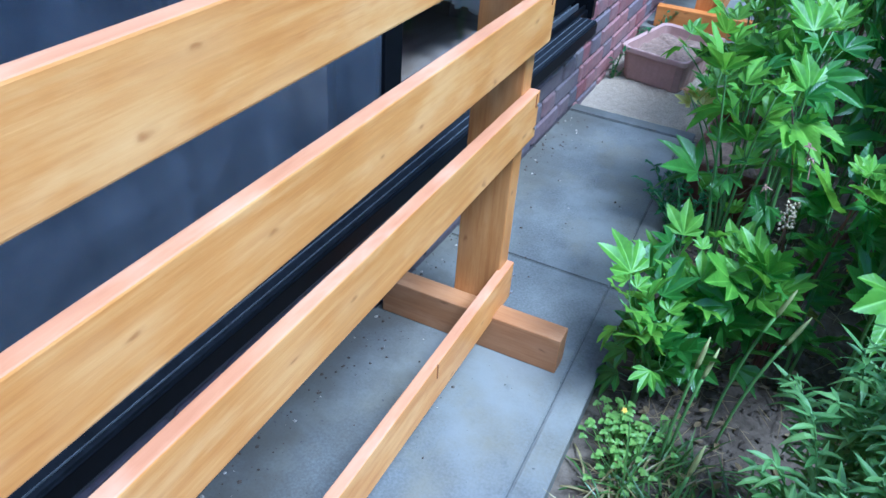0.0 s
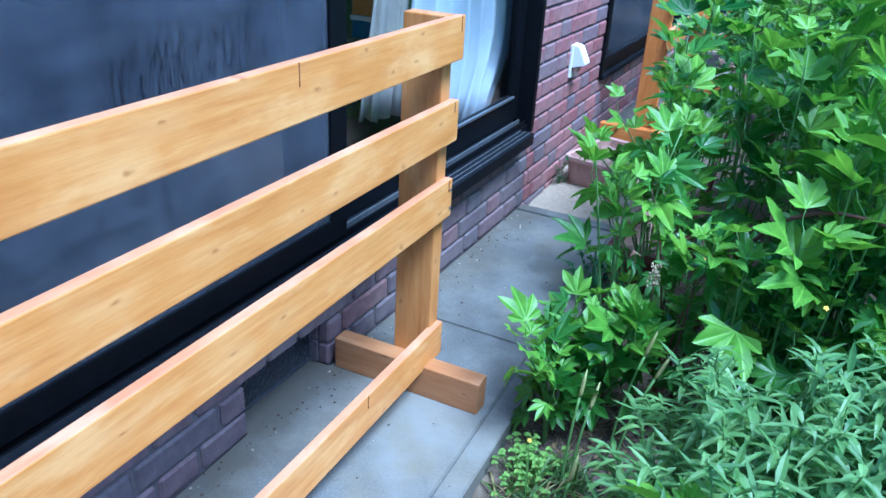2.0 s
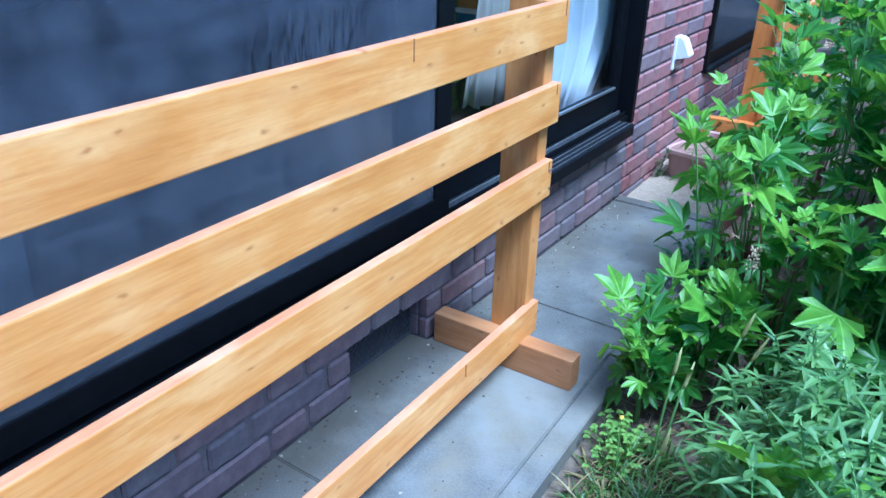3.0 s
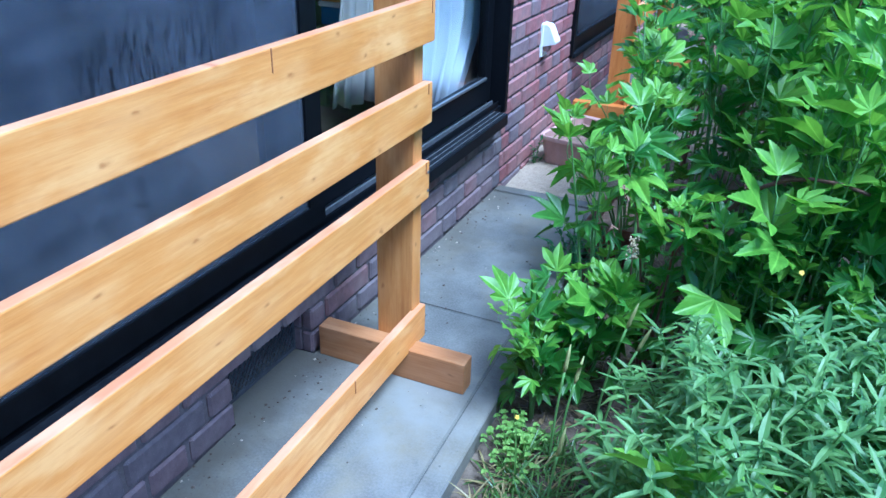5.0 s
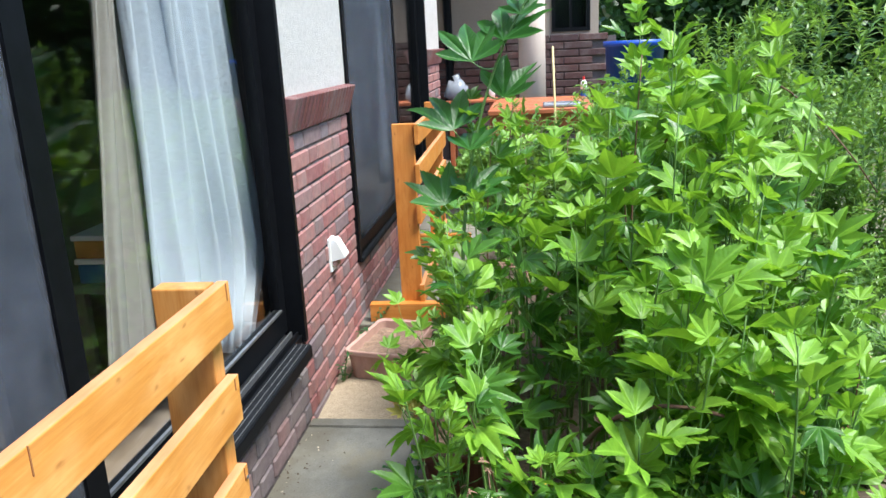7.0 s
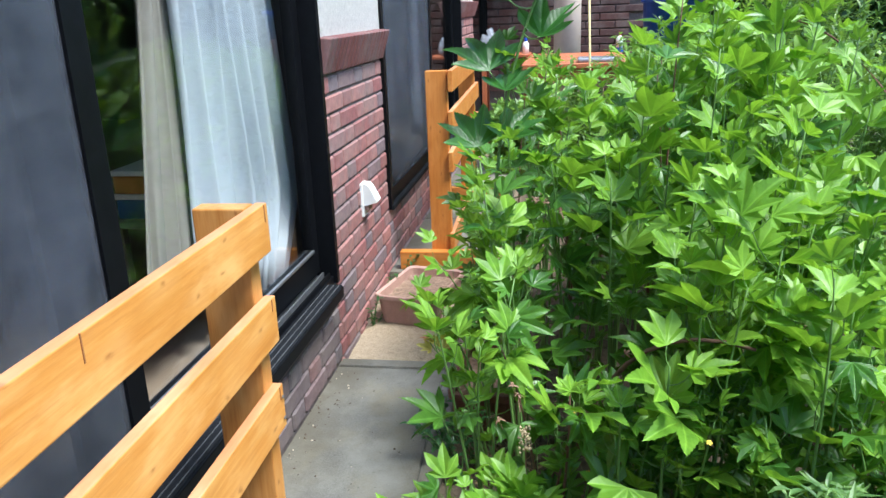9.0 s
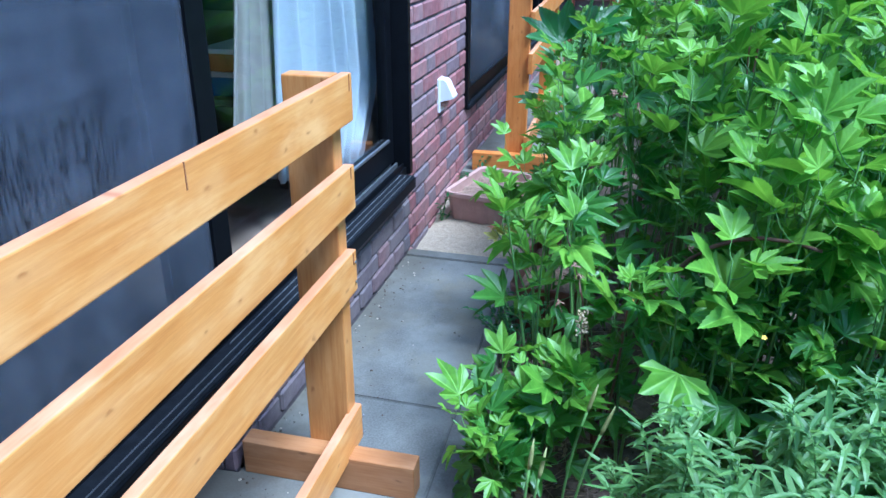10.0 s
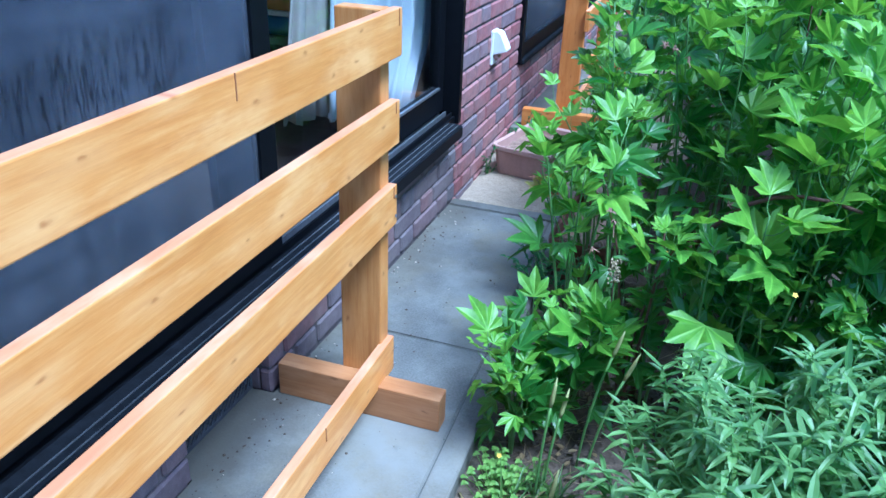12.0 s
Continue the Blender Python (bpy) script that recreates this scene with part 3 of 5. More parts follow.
sash(window_1, -0.316, -0.06, 1.135, 0.325, 2.05)
sash(window_1, -0.293, -1.6, -0.018, 0.325, 2.05, 0.17)
sash(window_1, -0.270, -1.6, -0.017, 0.325, 2.05, 0.058, 0.05, SCREEN, "screen")
part("bead", blocks((-0.308, -0.300, 0.0, 1.08, 0.408, 0.416)), TRACK, window_1, "pale strip along the lower rail")

window_2 = window_unit("window_2", 1.985, 4.5, 0.315, False)
part("window_sill", block(WALL - 0.004, WALL + 0.02, 2.0, 4.48, 0.308, 0.332, 0.004), SILL, window_2)
sash(window_2, -0.293, 2.03, 3.28, 0.34, 2.05, 0.045, 0.06)
sash(window_2, -0.270, 2.03, 3.26, 0.34, 2.05, 0.04, 0.05, SCREEN, "screen")
sash(window_2, -0.316, 3.2, 4.46, 0.34, 2.05, 0.045, 0.06)


def curtain(name, x, ends, z0, z1, folds, depth, label, hem=0.03, cloth=None):
    """A hanging curtain with uneven folds; ends(v) gives its two edges along the wall at a share v of the way down."""
    bm = bmesh.new()
    nu, nv = folds * 18, 18
    grid = []
    for i in range(nu + 1):
        u = i / nu
        col = []
        for j in range(nv + 1):
            v = j / nv
            y0, y1 = ends(v)
            ph = u * folds * 2 * math.pi + 2.2 * noise.noise((u * 5, 3.0, 0.2)) + 0.5 * noise.noise((u * 4, v * 2, 9.0))
            amp = (0.6 + 0.7 * noise.noise((u * 7, 1.0, v * 1.5))) * (0.75 + 0.35 * v) * (1.0 - 0.62 * u * u)
            xx = x + depth * amp * (math.sin(ph) + 0.35 * math.sin(2 * ph + 0.8))
            yy = y0 + (y1 - y0) * u + 0.5 * depth * amp * math.cos(ph + 0.5) + 0.01 * noise.noise((u * 14, v * 2, 5))
            zz = z1 + (z0 + hem * (1 - u) ** 1.5 - z1) * v + (0.008 * math.sin(ph * 0.5) if j == nv else 0)
            col.append(bm.verts.new((xx, yy, zz)))
        grid.append(col)
    for i in range(nu):
        for j in range(nv):
            bm.faces.new((grid[i][j], grid[i + 1][j], grid[i + 1][j + 1], grid[i][j + 1]))
    ob = new(name, mesh_of(name, bm, cloth or CLOTH, True))
    solid = ob.modifiers.new("thickness", "SOLIDIFY")
    solid.thickness = 0.002
    return tagged(ob, label, "curtain")


def room_curtain(v):
    """Ends of the curtain, near and far along the wall, at a share v of the way down."""
    far = 1.07 + 0.23 * v - 0.21 * max(0.0, v - 0.86) / 0.14
    return 0.54 - 0.05 * v, far


curtain("curtain", -0.41, room_curtain, 0.335, 2.05, 7, 0.05, "white sheer curtain hanging in loose folds behind the glass", 0.11)
# Separate strip for the left pleats; its darker cloth paints their shade.
curtain("curtain", -0.425, lambda v: (0.60 - 0.32 * v, 0.64 - 0.1 * v), 0.46, 2.05, 4, 0.02, "left pleats of the sheer curtain, their shade put into a grey-beige cloth", cloth=SHADED_BEIGE_CLOTH)
curtain("curtain", -0.40, lambda v: (-1.9, -0.92 - 0.045 * v), 0.335, 2.05, 8, 0.022, "white sheer curtain drawn to the side behind the screen")
curtain("curtain", -0.38, lambda v: (-1.0, -0.37), 0.893, 2.05, 9, 0.006, "short white lace curtain with a scalloped hem behind the screen", 0.0)
curtain("curtain", -0.40, lambda v: (3.25, 3.7), 0.4, 2.05, 5, 0.02, "white sheer curtain behind the far window")

# ---- wooden fences ----
RAILS = (0.850, 0.683, 0.513, 0.157)


GROOVE = plain("dark_crack", (0.27, 0.105, 0.035), 0.8)


def rail_mesh(length, seed):
    """A planed board along -y from the origin, eased edges, a little bow."""
    rng = random.Random(seed)
    bm = block(-0.0195, 0.0, -length, 0.0, -0.0855, 0.0, 0.0025, 2)
    cuts = [e for e in bm.edges if abs(e.verts[0].co.y - e.verts[1].co.y) > length * 0.8]
    bmesh.ops.subdivide_edges(bm, edges=cuts, cuts=6)
    a, b = rng.uniform(-1, 1) * 0.0006, rng.uniform(-1, 1) * 0.0012
    for v in bm.verts:
        s = math.sin(math.pi * v.co.y / length)
        v.co.x += a * s
        v.co.z += b * s
    return bm


def slat_fence(at, length, woods, label, seed, marks=()):
    fence = thing("slat_fence", at, label, "fence", "wooden fences along the house wall")
    for k, (z, off) in enumerate(zip(RAILS, (0.004, 0.001, -0.003, -0.007))):
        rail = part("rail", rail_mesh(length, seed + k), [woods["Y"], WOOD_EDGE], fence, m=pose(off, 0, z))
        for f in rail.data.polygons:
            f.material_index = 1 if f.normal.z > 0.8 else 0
    for y in (0.0, -(length - 0.06)):
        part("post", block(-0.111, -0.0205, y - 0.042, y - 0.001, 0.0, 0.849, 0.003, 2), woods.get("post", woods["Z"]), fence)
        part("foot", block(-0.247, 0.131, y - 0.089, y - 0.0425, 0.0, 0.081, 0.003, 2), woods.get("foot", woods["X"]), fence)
    for k, y, depth in marks:
        part("groove", block(-0.001, 0.0015, y - 0.0009, y + 0.0009, RAILS[k] - depth, RAILS[k] - 0.0006), GROOVE, fence, "dark vertical crack in the wood", m=pose((0.004, 0.001, -0.003, -0.007)[k], 0, 0))
    screws = {}
    for z in RAILS:
        for y in (-0.012, -(length - 0.05)):
            for dz in (-0.022, -0.064):
                if not screws:
                    bm = lathe([(0.0036, -0.001), (0.0036, 0.0006), (0.002, 0.001)], 8)
                    screws[0] = mesh_of("screw", bm, TRACK)
                ob = new("screw", screws[0])
                ob.parent = fence
                ob.matrix_local = pose(0.0, y, z + dz, 0, 90, 0)
    return fence


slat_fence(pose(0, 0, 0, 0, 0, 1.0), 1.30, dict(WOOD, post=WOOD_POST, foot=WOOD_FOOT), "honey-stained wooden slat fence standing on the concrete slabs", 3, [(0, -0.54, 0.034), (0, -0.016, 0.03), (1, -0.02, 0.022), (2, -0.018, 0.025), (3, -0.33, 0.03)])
slat_fence(pose(0.0, 3.27, 0.055, 0, 0, 1.5), 1.30, WOOD_FAR, "orange-stained wooden slat fence beyond the planters", 9)

# ---- things on the wall ----


def wall_vent():
    """White hooded outlet on the pier."""
    v = thing("wall_vent", (WALL, 1.567, 0.413), "white plastic hooded wall outlet on the brickwork", "vent")
    part("backplate", block(-0.004, 0.008, -0.034, 0.034, -0.01, 0.118, 0.003, 2), WHITE_PLASTIC, v)
    bm = bmesh.new()
    prof = [(0.004, 0.115), (0.022, 0.116), (0.034, 0.108), (0.062, 0.052), (0.060, 0.045), (0.004, 0.03)]
    rings = [[bm.verts.new((x, y, z)) for x, z in prof] for y in (-0.03, -0.028, 0.028, 0.03)]
    for r in (rings[0], rings[3]):
        for p in r:
            p.co.x *= 0.95
    for a, b in zip(rings, rings[1:]):
        for k in range(len(prof)):
            n = (k + 1) % len(prof)
            bm.faces.new((a[k], a[n], b[n], b[k]))
    bm.faces.new(rings[0][::-1])
    bm.faces.new(rings[3])
    bmesh.ops.recalc_face_normals(bm, faces=bm.faces[:])
    part("hood", bm, WHITE_PLASTIC, v)
    part("outlet", block(0.008, 0.03, -0.02, 0.02, 0.012, 0.03, 0.003), TERRACOTTA, v, "brownish outlet under the hood")


wall_vent()


def floor_grille():
    """Dark lattice in the opening at the foot of the wall."""
    g = thing("foundation_grille", (-0.315, -0.2475, 0.0), "dark perforated grille in the opening under the sill", "grille")
    part("frame", blocks((-0.004, 0.004, -0.1465, -0.139, 0.001, 0.135), (-0.004, 0.004, 0.139, 0.1465, 0.001, 0.135), (-0.004, 0.004, -0.139, 0.139, 0.001, 0.009), (-0.004, 0.004, -0.139, 0.139, 0.128, 0.135)), GRILLE, g)
    for lean in (1, -1):
        for k in range(30):
            y = -0.139 - 0.10 + k * 0.0165
            a, b = (y, 0.009), (y + 0.09, 0.128)
            f0, f1 = max(0.0, (-0.139 - a[0]) / 0.09), min(1.0, (0.139 - a[0]) / 0.09)
            if f1 - f0 > 0.05:
                p, q = [(0.0015 * lean, lean * (a[0] + 0.09 * f), a[1] + 0.119 * f) for f in (f0, f1)]
                part("bar", tube([p, q], 0.0019, 4), GRILLE, g)


GRILLE = plain("dusty_dark_plastic", (0.05, 0.052, 0.058), 0.7, vary=0.4, scale=60)
floor_grille()

# ---- planters ----


def planter(at, length, width, height, mat, label, soil):
    """A tapered plastic trough with a broad rim and ribbed sides."""
    p = thing("planter", at, label, "planter", "plastic planters beside the paving")
    bm = bmesh.new()

    def ring(l, w, z, r=0.03, ribs=0.0):
        vs, n = [], 7
        corners = ((1, 1, 0), (-1, 1, 90), (-1, -1, 180), (1, -1, 270))
        pts = []
        for sx, sy, a in corners:
            for k in range(n):
                t = radians(a + 90 * k / (n - 1))
                pts.append((sx * (l / 2 - r) + r * math.cos(t), sy * (w / 2 - r) + r * math.sin(t)))
        out = []
        for i, (x, y) in enumerate(pts):
            nx, ny = pts[(i + 1) % len(pts)]
            steps = max(1, int(math.hypot(nx - x, ny - y) / 0.012))
            for s in range(steps):
                f = s / steps
                q = (x + (nx - x) * f, y + (ny - y) * f)
                out.append(q)
        return out, z, ribs

    outline, _, _ = ring(length, width, 0)
    count = len(outline)
    layers = [(0.80, 0.0, 0), (0.84, 0.02, 1), (0.915, height * 0.80, 1), (0.925, height * 0.84, 0), (0.99, height * 0.86, 0), (1.0, height * 0.9, 0), (1.0, height, 0),
              (0.985, height + 0.003, 0), (0.90, height - 0.002, 0), (0.89, height - 0.03, 0), (0.78, 0.03, 0)]
    rings = []
    for s, z, rib in layers:
        rings.append([bm.verts.new((x * s * (1 + (0.012 if rib and k % 4 < 2 else 0)), y * s * (1 + (0.02 if rib and k % 4 < 2 else 0)), z)) for k, (x, y) in enumerate(outline)])
    for a, b in zip(rings, rings[1:]):
        for k in range(count):
            bm.faces.new((a[k], a[(k + 1) % count], b[(k + 1) % count], b[k]))
    bm.faces.new(rings[0][::-1])
    bm.faces.new(rings[-1])
    part("trough", bm, mat, p)
    bm = bmesh.new()
    inner = [bm.verts.new((x * 0.875, y * 0.875, soil + 0.012 * noise.noise((x * 30, y * 30, 2)))) for x, y in outline]
    mid = bm.verts.new((0, 0, soil + 0.012))
    for k in range(count):
        bm.faces.new((inner[k], inner[(k + 1) % count], mid))
    part("potting_soil", bm, POTTING, p, "dry brown potting soil")
    return p


POTTING = plain("dry_potting_soil", (0.26, 0.17, 0.12), 0.95, vary=0.5, scale=60, relief=0.8)
planter(pose(-0.065, 1.645, -0.032, 0, 0, 78), 0.37, 0.255, 0.135, TERRACOTTA, "faded pinkish ribbed plastic planter with dry soil", 0.1)
planter(pose(0.285, 0.925, SOIL, 0, 0, 87), 0.42, 0.2, 0.16, TERRACOTTA_DARK, "brown plastic planter half hidden under the shrub", 0.12)

# ---- plants ----


def lobed_leaf(seed, stalk=None, broad=False):
    """A fan-shaped leaf of five toothed lobes, one unit long, pleated along its veins; it grows along +x from the origin."""
    rng = random.Random(seed)
    deep = rng.uniform(0.52, 0.6) if broad else rng.uniform(0.5, 0.62)
    near, outer = ((0.88, 1.0), (0.66, 0.8)) if broad else ((0.78, 0.97), (0.52, 0.7))
    lobes = [(-68, rng.uniform(*outer)), (-34, rng.uniform(*near)), (0, 1.0), (34, rng.uniform(*near)), (68, rng.uniform(*outer))]
    outline = [(-88, 0.05, 0.5), (-87, 0.26, 0.9)]
    share = (0.0, 0.17, 0.155, 0.35, 0.335, 0.53, 0.515, 0.70, 0.685, 0.85, 0.84, 1.0)
    wide = (1.0, 0.84, 0.73, 0.64, 0.54, 0.46, 0.38, 0.30, 0.22, 0.15, 0.09, 0.0)
    for a, l in lobes:
        foot = deep * min(1.0, 0.2 + l * 0.85)
        bend = rng.uniform(-3, 3)
        half = [(a - 17 * w + bend * s_ * s_, foot + (l - foot) * s_, w) for s_, w in zip(share, wide)]
        outline += half
        outline += [(a + 17 * w + bend * s_ * s_, foot + (l - foot) * s_, w) for s_, w in list(zip(share, wide))[-2:0:-1]]
    outline += [(85, deep * 0.7, 1.0), (87, 0.26, 0.9), (88, 0.05, 0.5)]
    droop, cup, twist = rng.uniform(0.0, 0.35), rng.uniform(0.45, 0.9) if broad else rng.uniform(0.2, 0.7), rng.uniform(-0.35, 0.35)
    wave, turn = rng.uniform(0.03, 0.07), rng.uniform(0, 6.28)
    bm = bmesh.new()
    origin = bm.verts.new((0, 0, 0))

    def at(a, r, w, f):
        x, y = r * f * math.cos(radians(a)), r * f * math.sin(radians(a))
        z = 0.13 * w * r * f - droop * (r * f) ** 2.4 + cup * y * y * (1.15 - r * f * 0.5) + twist * x * y + wave * r * f * math.sin(radians(a) * 4.6 + turn) + 0.05 * noise.noise((x * 3, y * 3, seed))
        return (x, y, z)

    inner = [bm.verts.new(at(a, r, w, 0.4)) for a, r, w in outline]
    mid = [bm.verts.new(at(a, r, w, 0.74)) for a, r, w in outline]
    outer_ = [bm.verts.new(at(a, r, w, 1.0)) for a, r, w in outline]
    for k in range(len(outline) - 1):
        bm.faces.new((origin, inner[k], inner[k + 1]))
        bm.faces.new((inner[k], mid[k], mid[k + 1], inner[k + 1]))
        bm.faces.new((mid[k], outer_[k], outer_[k + 1], mid[k + 1]))
    if stalk:
        end, rings = Vector(stalk), []
        for k in range(4):
            f = 1 - k / 3 * 0.97
            c = end * f + Vector((0, 0, -0.10 * math.sin(math.pi * f)))
            rings.append([bm.verts.new(c + Vector((0.003 * math.cos(a), 0.014 * math.cos(a), 0.014 * math.sin(a)))) for a in (0.5, 2.6, 4.7)])
        faces = []
        for p, q in zip(rings, rings[1:]):
            faces += [bm.faces.new((p[k], p[(k + 1) % 3], q[(k + 1) % 3], q[k])) for k in range(3)]
        faces += [bm.faces.new((rings[-1][k], rings[-1][(k + 1) % 3], origin)) for k in range(3)]
        for f in faces:
            f.material_index = 1
    return bm


def leaf_pool(seeds, mat):
    """Leaf meshes with their stalks: (mesh, foot of the stalk, whether the stalk stands steeply under the blade)."""
    pool = []
    for s in seeds:
        steep = s % 3 == 0
        length = 0.55 + 0.11 * (s * 7 % 5)
        foot = (-0.45 * length, 0, -0.9 * length) if steep else (-0.95 * length, 0.1 * (s % 2), -0.3 * length)
        me = mesh_of("leaf", lobed_leaf(s, foot), mat, True)
        me.materials.append(STEM)
        pool.append((me, Vector(foot), steep))
    return pool


LEAVES = leaf_pool(range(15), LEAF)
YOUNG = leaf_pool(range(20, 27), LEAF_YOUNG)
YELLOW = leaf_pool((40, 42), LEAF_YELLOW)
RUSTY = leaf_pool((41, 45), LEAF_RUST)


def leaf_pose(at, azimuth, tilt, roll, size):
    """A blade that points along the azimuth and hangs by tilt degrees below level."""
    return Matrix.Translation(at) @ Euler((radians(roll), radians(tilt), radians(azimuth))).to_matrix().to_4x4() @ Matrix.Diagonal((size, size, size, 1))


def bezier(a, b, c, n):
    return [(1 - t) ** 2 * Vector(a) + 2 * t * (1 - t) * Vector(b) + t * t * Vector(c) for t in (k / n for k in range(n + 1))]


HOLLOW = Vector((0.66, 0.15, 0.545))     # a gap in the leaves that shows a branch


def shrub(base, tips, rng, label, group, leaf=0.085, step=0.035, start=0.25, bark=STEM, young=0.28, odd=0.0015, name="leafy_shrub"):
    """Stems from one foot to their tips, with lobed leaves on stalks all the way up."""
    s = thing(name, base, label, "shrub", group)
    for tip in tips:
        d = Vector(tip) - Vector(base)
        side_ = Vector((d.x, d.y, 0))
        line = bezier((0, 0, -0.02), side_ * 0.25 + Vector((rng.uniform(-0.04, 0.04), rng.uniform(-0.04, 0.04), d.z * 0.65)), d, 9)
        bm = bmesh.new()
        add_tube(bm, line, [0.0045 - 0.003 * k / 9 for k in range(10)], 5)
        length = sum((q - p).length for p, q in zip(line, line[1:]))
        count = max(4, int(length * (1 - start) / step))
        turn = rng.uniform(0, 360)
        for k in range(count + 1):
            f = start + (1 - start) * k / count
            i = min(8, int(f * 9))
            p = line[i].lerp(line[i + 1], f * 9 - i)
            turn += 137.5 + rng.uniform(-25, 25)
            if (Vector(base) + p - HOLLOW).length < 0.06 or (f < 0.7 and leaf > 0.07 and rng.random() < 0.14):
                continue
            fresh = f > 1 - young and rng.random() < 0.85
            size = leaf * rng.uniform(0.6, 1.25) * (1.0 if f < 0.85 else 0.62 + 0.25 * (1 - f) / 0.15)
            pool = YOUNG if fresh else LEAVES
            if rng.random() < odd:
                pool, size = YELLOW if rng.random() < 0.5 else RUSTY, size * 0.6
            lift = -rng.uniform(20, 70) if f > 0.88 else (-rng.uniform(22, 72) if rng.random() < 0.76 else rng.uniform(0, 42))
            fits = [e for e in pool if e[2] == (lift > -15)]
            me, foot, _ = fits[rng.randrange(len(fits))]
            ob = new("leaf", me)
            ob.parent = s
            turned = leaf_pose((0, 0, 0), turn + rng.uniform(-20, 20), lift, rng.gauss(0, 20), size)
            ob.matrix_local = Matrix.Translation(p - turned @ foot) @ turned
        part("stem", bm, bark, s, smooth=True)
    return s


def canopy(x, y):
    """Height of the leafy mass over the soil."""
    h = 0.37 + 0.45 * min(1.0, max(0.0, y / 0.9)) + 0.16 * min(1.0, max(0.0, (y - 0.3) / 0.8)) * min(1.0, max(0.0, (x - 0.75) / 0.4))
    h *= min(1.0, max(0.45, (x - 0.02) / 0.25))
    h *= 1.0 - 0.65 * min(1.0, max(0.0, (x - 0.98) / 0.25)) * min(1.0, max(0.0, (1.5 - y) / 0.4))
    return h * (1.0 + 0.34 * noise.noise((x * 4.3, y * 4.3, 7.0)))


rng = random.Random(11)
BED = "shrubs in the bed along the paving"
LABEL = "green shrub with toothed lobed leaves growing from dark soil"
for gx in range(6):
    for gy in range(7):
        bx = (0.48 if gy < 2 else 0.38) + 0.21 * gx + rng.uniform(-0.07, 0.07)
        by = 0.16 + 0.29 * gy + rng.uniform(-0.09, 0.09)
        if (gy > 4 and bx > 0.85) or (bx > 1.15 and 0.35 < by < 1.5):
            continue
        tips = []
        for k in range(4):
            a, r = rng.uniform(0, 2 * math.pi), rng.uniform(0.03, 0.14)
            tx, ty = bx + r * math.cos(a), by + r * math.sin(a)
            tx = max(tx, 0.36 - 0.4 * min(0.4, max(0.0, ty)) - 0.08 * min(1.0, max(0.0, ty - 0.4)))
            ty = max(ty, 0.05)
            tips.append((tx, ty, canopy(tx, ty) * rng.choice((rng.uniform(0.35, 0.7), rng.uniform(0.7, 0.95), rng.uniform(0.95, 1.15)))))
        shrub((bx, by, SOIL), tips, rng, LABEL, BED, young=0.14, leaf=0.072 + 0.012 * min(1.0, max(0.0, (bx - 0.5) / 0.4)), start=0.5 if gx == 0 and gy > 0 else 0.12 if gy < 2 else 0.3, step=0.029 if gy < 3 else 0.04, bark=STEM_RED if rng.random() < 0.3 else STEM)

# tall upright shoots that stand above the mass
SHOOTS = [((0.80, 0.24), (0.805, 0.17, 0.78)), ((0.86, 0.2), (0.864, 0.117, 0.74)), ((0.93, 0.12), (0.917, 0.016, 0.725)), ((0.72, 0.24), (0.718, 0.163, 0.66)),
          ((0.79, 0.15), (0.80, 0.06, 0.69)), ((0.98, 0.18), (0.98, 0.09, 0.65)), ((0.74, 0.17), (0.735, 0.094, 0.66)), ((0.69, 0.12), (0.68, 0.04, 0.55)), ((0.61, 0.1), (0.60, 0.03, 0.48)),
          ((1.06, 0.2), (1.07, 0.12, 0.6)), ((0.78, 0.2), (0.775, 0.135, 0.8)), ((0.90, 0.22), (0.90, 0.15, 0.6)), ((0.53, 0.14), (0.52, 0.07, 0.46)),
          ((0.60, 1.02), (0.55, 0.95, 0.92)), ((0.65, 0.98), (0.64, 0.91, 0.8)), ((1.0, 0.82), (1.0, 0.74, 0.9)), ((0.85, 0.75), (0.86, 0.66, 0.98)), ((0.95, 0.5), (0.93, 0.42, 0.84)), ((1.1, 0.45), (1.08, 0.3, 0.76)),
          ((0.75, 0.45), (0.76, 0.33, 0.8)), ((0.7, 1.5), (0.7, 1.45, 0.98)), ((1.0, 1.3), (1.0, 1.25, 1.08)), ((0.62, 0.6), (0.6, 0.5, 0.78)), ((0.48, 0.75), (0.46, 0.7, 0.8)), ((0.4, 0.5), (0.36, 0.46, 0.68)),
          ((1.08, 0.38), (1.06, 0.34, 0.68)), ((0.85, 1.4), (0.84, 1.35, 1.05)), ((0.95, 1.5), (0.97, 1.45, 1.1)), ((0.8, 1.15), (0.8, 1.1, 0.98)), ((1.05, 1.2), (1.08, 1.1, 1.12)), ((0.97, 0.36), (0.97, 0.3, 0.74))]
SHOOTS += [((0.83, 1.2), (0.811, 1.1, 1.27)), ((0.93, 1.2), (0.902, 1.1, 1.25)), ((0.99, 0.8), (0.98, 0.7, 1.1)),
           ((1.1, 0.7), (1.11, 0.6, 1.06)), ((0.7, 0.7), (0.681, 0.6, 1.05)), ((0.82, 0.6), (0.811, 0.5, 1.05)), ((0.95, 0.42), (0.949, 0.35, 0.91)), ((1.2, 1.3), (1.22, 1.2, 1.2))]
for (x, y), tip in SHOOTS:
    front = y < 0.26
    shrub((x, y, SOIL), [tip, (tip[0] + 0.07, tip[1] + 0.08, tip[2] * 0.85)], rng, "tall upright shoot with bright young lobed leaves", BED, leaf=0.094, step=0.05 if front else 0.046, start=0.45 if front else 0.42, young=0.62 if front else 0.45, odd=0.0)


